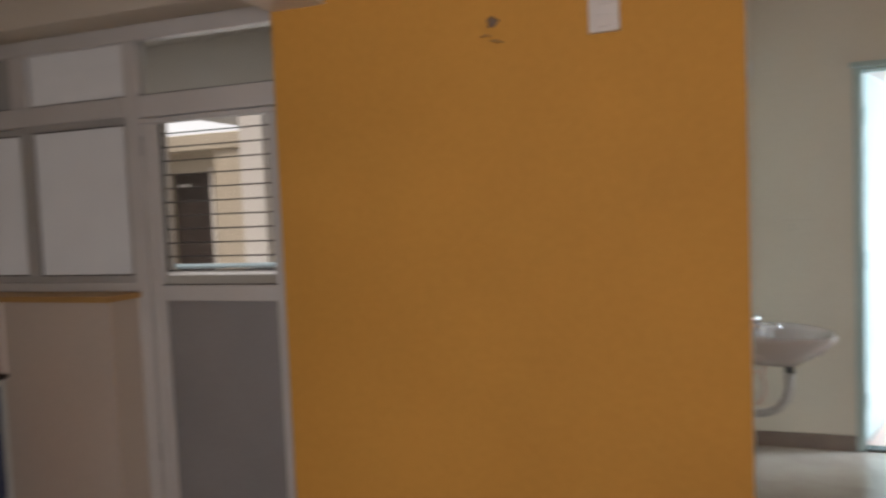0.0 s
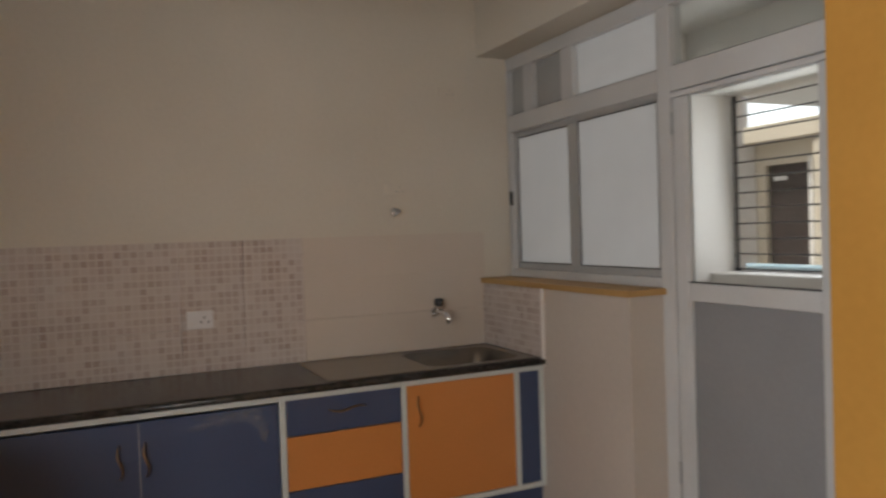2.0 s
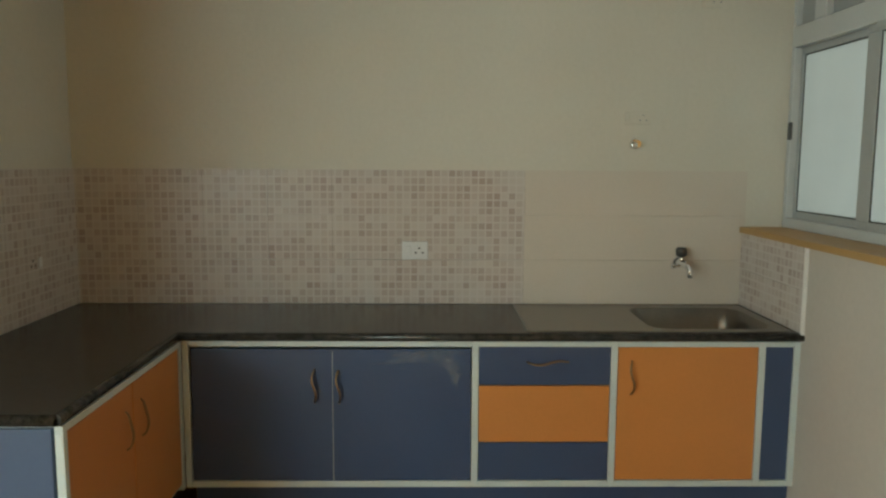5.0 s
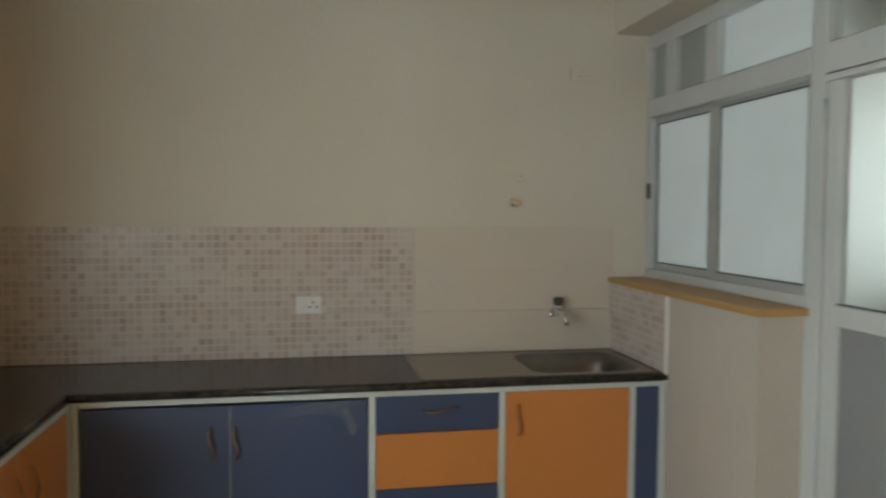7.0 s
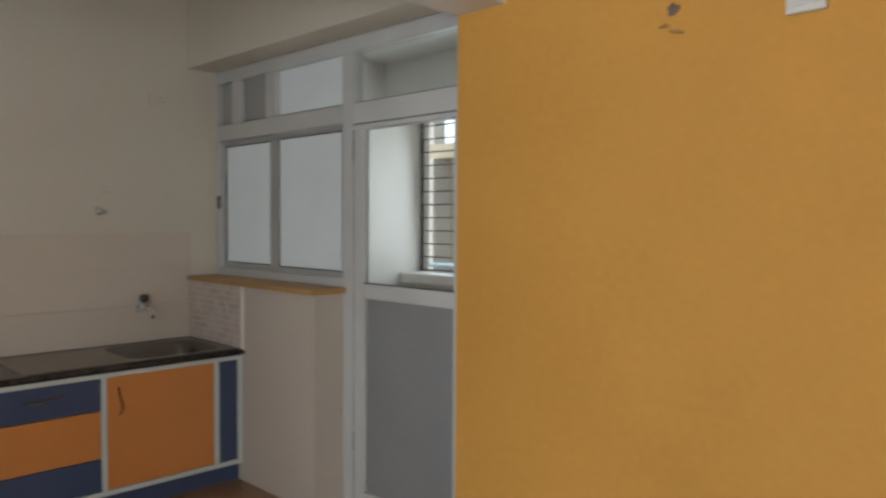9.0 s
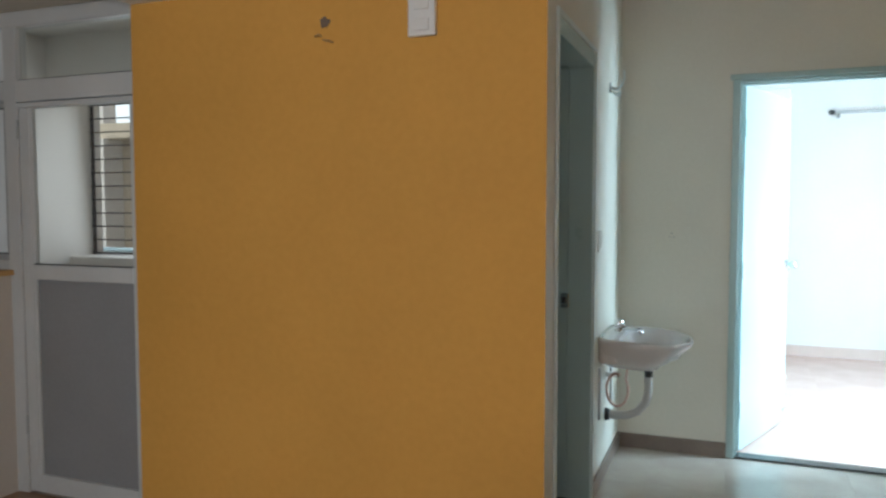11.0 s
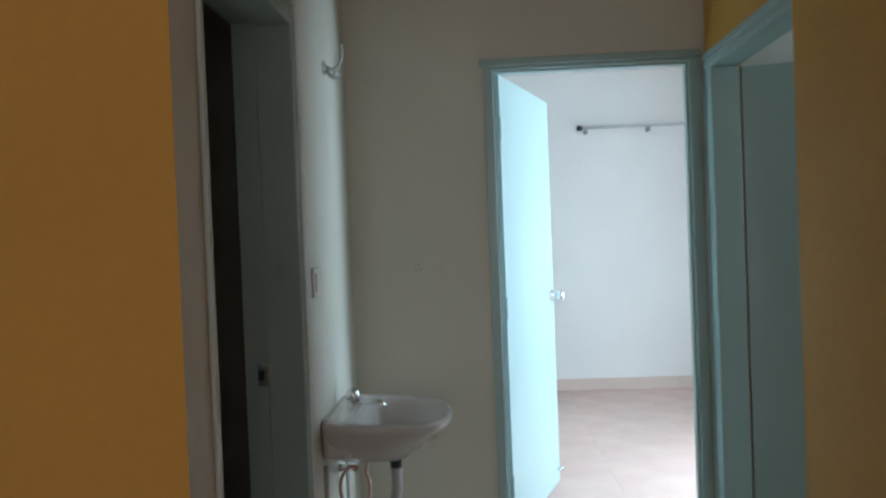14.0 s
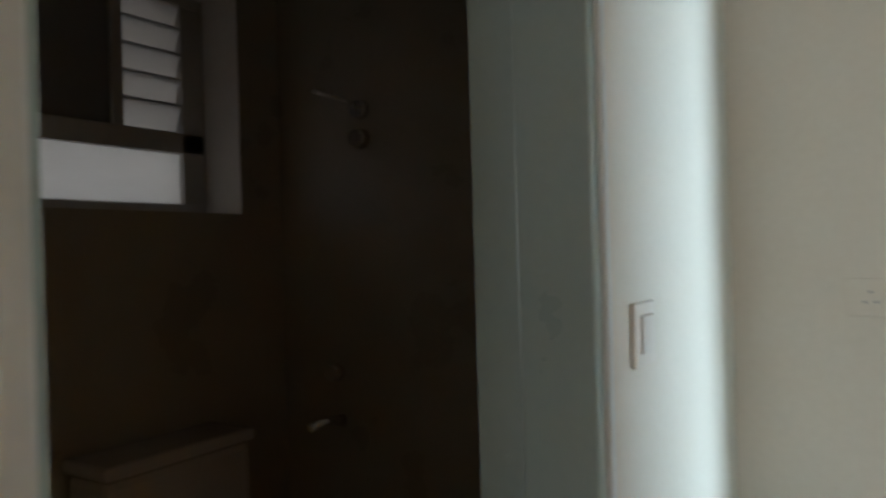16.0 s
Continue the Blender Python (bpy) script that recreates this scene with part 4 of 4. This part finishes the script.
def neighbour_block():
    n = thing("apartment_block", "beige and white apartment block across the light shaft", "building")
    for x0, x1, z0, z1 in ((-7.0, -2.16, -3.1, 2.20), (-1.60, 5.0, -3.1, 2.20), (-2.16, -1.60, 1.97, 2.20), (-2.16, -1.60, -3.1, 0.05)):
        box("wall", x0, x1, 4.40, 4.60, z0, z1, "facade", n, 0)
    d = box("door", -2.16, -1.60, 4.46, 4.50, 0.05, 1.97, "dark_wood", n, 0.005, "dark brown door")
    box("sign", -2.10, -1.93, 4.45, 4.46, 1.80, 1.845, "plastic", d, 0.002)
    box("door_frame", -1.60, -1.555, 4.375, 4.40, 0.05, 2.02, "facade_white", n, 0.004)
    box("column", -2.46, -2.28, 4.10, 4.40, -3.1, 2.20, "facade_white", n, 0.01)
    box("post", -2.46, -2.37, 4.20, 4.40, 2.38, 3.06, "facade_white", n, 0.01)
    box("column", -1.40, -0.98, 4.20, 4.40, -3.1, 2.20, "facade", n, 0.01)
    box("column", -0.92, -0.62, 4.00, 4.40, -3.1, 3.06, "facade_white", n, 0.01)
    box("beam", -7.0, -0.92, 4.16, 4.60, 2.20, 2.38, "facade", n, 0.01)
    box("beam", -0.62, 5.0, 4.16, 4.60, 2.20, 2.38, "facade", n, 0.01)
    box("slab", -7.0, 5.0, 4.0, 4.40, -0.15, 0.03, "facade_white", n, 0.01)
    box("slab", -4.15, 5.0, 4.9, 13.0, 3.06, 3.25, "facade_white", n, 0.01)
    tube("railing", [(-7.0, 3.97, 0.915), (5.0, 3.97, 0.915)], 0.028, "blue_pipe", n, 10, "pale blue railing")
    for x in (-5.0, -3.2, 0.4, 2.4):
        tube("baluster", [(x, 3.97, 0.90), (x, 4.02, 0.03)], 0.014, "blue_pipe", n, 8)
    return n


neighbour_block()


# ---- wall and floor tiles ----
def tile_field(parent, ax, p, u0, u1, v0, v1, w, h, material, name="tile", t=0.010):
    """Single tiles with open joints, sharing one mesh for whole tiles. ax: the wall's normal axis ('x', 'y', 'z')."""
    g = 0.0004 if ax == "z" else 0.0008
    meshes = {}
    u = u0
    while u < u1 - 0.005:
        v = v0
        ue = min(u + w, u1)
        while v < v1 - 0.005:
            ve = min(v + h, v1)
            key = (round(ue - u, 4), round(ve - v, 4))
            if key not in meshes:
                bm = bmesh.new()
                a, b = key[0] / 2 - g, key[1] / 2 - g
                if ax == "x":
                    add_box(bm, 0, t, -a, a, -b, b)
                elif ax == "y":
                    add_box(bm, -a, a, -t, 0, -b, b)
                else:
                    add_box(bm, -a, a, -b, b, -t, 0)
                es = [] if ax == "z" else [e for e in bm.edges if all((vv.co[{"x": 0, "y": 1, "z": 2}[ax]] == (t if ax == "x" else -t if ax == "y" else 0)) for vv in e.verts)]
                if es:
                    bmesh.ops.bevel(bm, geom=es, offset=0.0006, segments=1, affect="EDGES")
                me = bpy.data.meshes.new(name)
                bm.to_mesh(me)
                bm.free()
                me.materials.append(M[material])
                meshes[key] = me
            ob = new(name, meshes[key])
            mu, mv = (u + ue) / 2, (v + ve) / 2
            ob.location = {"x": (p, mu, mv), "y": (mu, p, mv), "z": (mu, mv, p)}[ax]
            ob.parent = parent
            v = ve
        u = ue


O = bpy.data.objects
tile_field(O["wall_kitchen_west"], "x", 0.002, -3.31, -1.226, 0.737, 1.365, 0.2978, 0.2094, "mosaic")
tile_field(O["wall_kitchen_west"], "x", 0.002, -1.226, -0.19, 0.737, 1.365, 1.036, 0.2094, "plain_tile")
tile_field(O["wall_kitchen_south"], "y", -3.298, 0.0, 1.56, 0.737, 1.365, 0.2978, 0.2094, "mosaic")
tile_field(O["wall_low"], "y", -0.192, 0.0, 0.61, 0.737, 1.078, 0.305, 0.1705, "mosaic")
tile_field(O["floor"], "z", 0.0, 0.0, 2.12, -3.31, 0.0, 0.4, 0.4, "brown_floor", "floor_tile", 0.012)
tile_field(O["floor"], "z", 0.0, 2.12, 5.43, -6.6, -0.0, 0.6, 0.6, "floor", "floor_tile", 0.012)
tile_field(O["floor"], "z", 0.0, 3.96, 5.50, 0.0, 1.78, 0.6, 0.6, "floor", "floor_tile", 0.012)
tile_field(O["floor"], "z", 0.0, 4.02, 6.75, 1.87, 5.10, 0.6, 0.6, "floor_pink", "floor_tile", 0.012)
tile_field(O["floor"], "z", 0.0, 5.50, 8.8, -1.18, 1.78, 0.6, 0.6, "floor", "floor_tile", 0.012)
tile_field(O["floor"], "z", 0.0, -0.13, 2.12, 0.06, 1.82, 0.3, 0.3, "floor", "floor_tile", 0.012)
tile_field(O["floor"], "z", 0.0, 2.35, 3.765, 0.03, 1.93, 0.3, 0.3, "bath_tile", "floor_tile", 0.012)
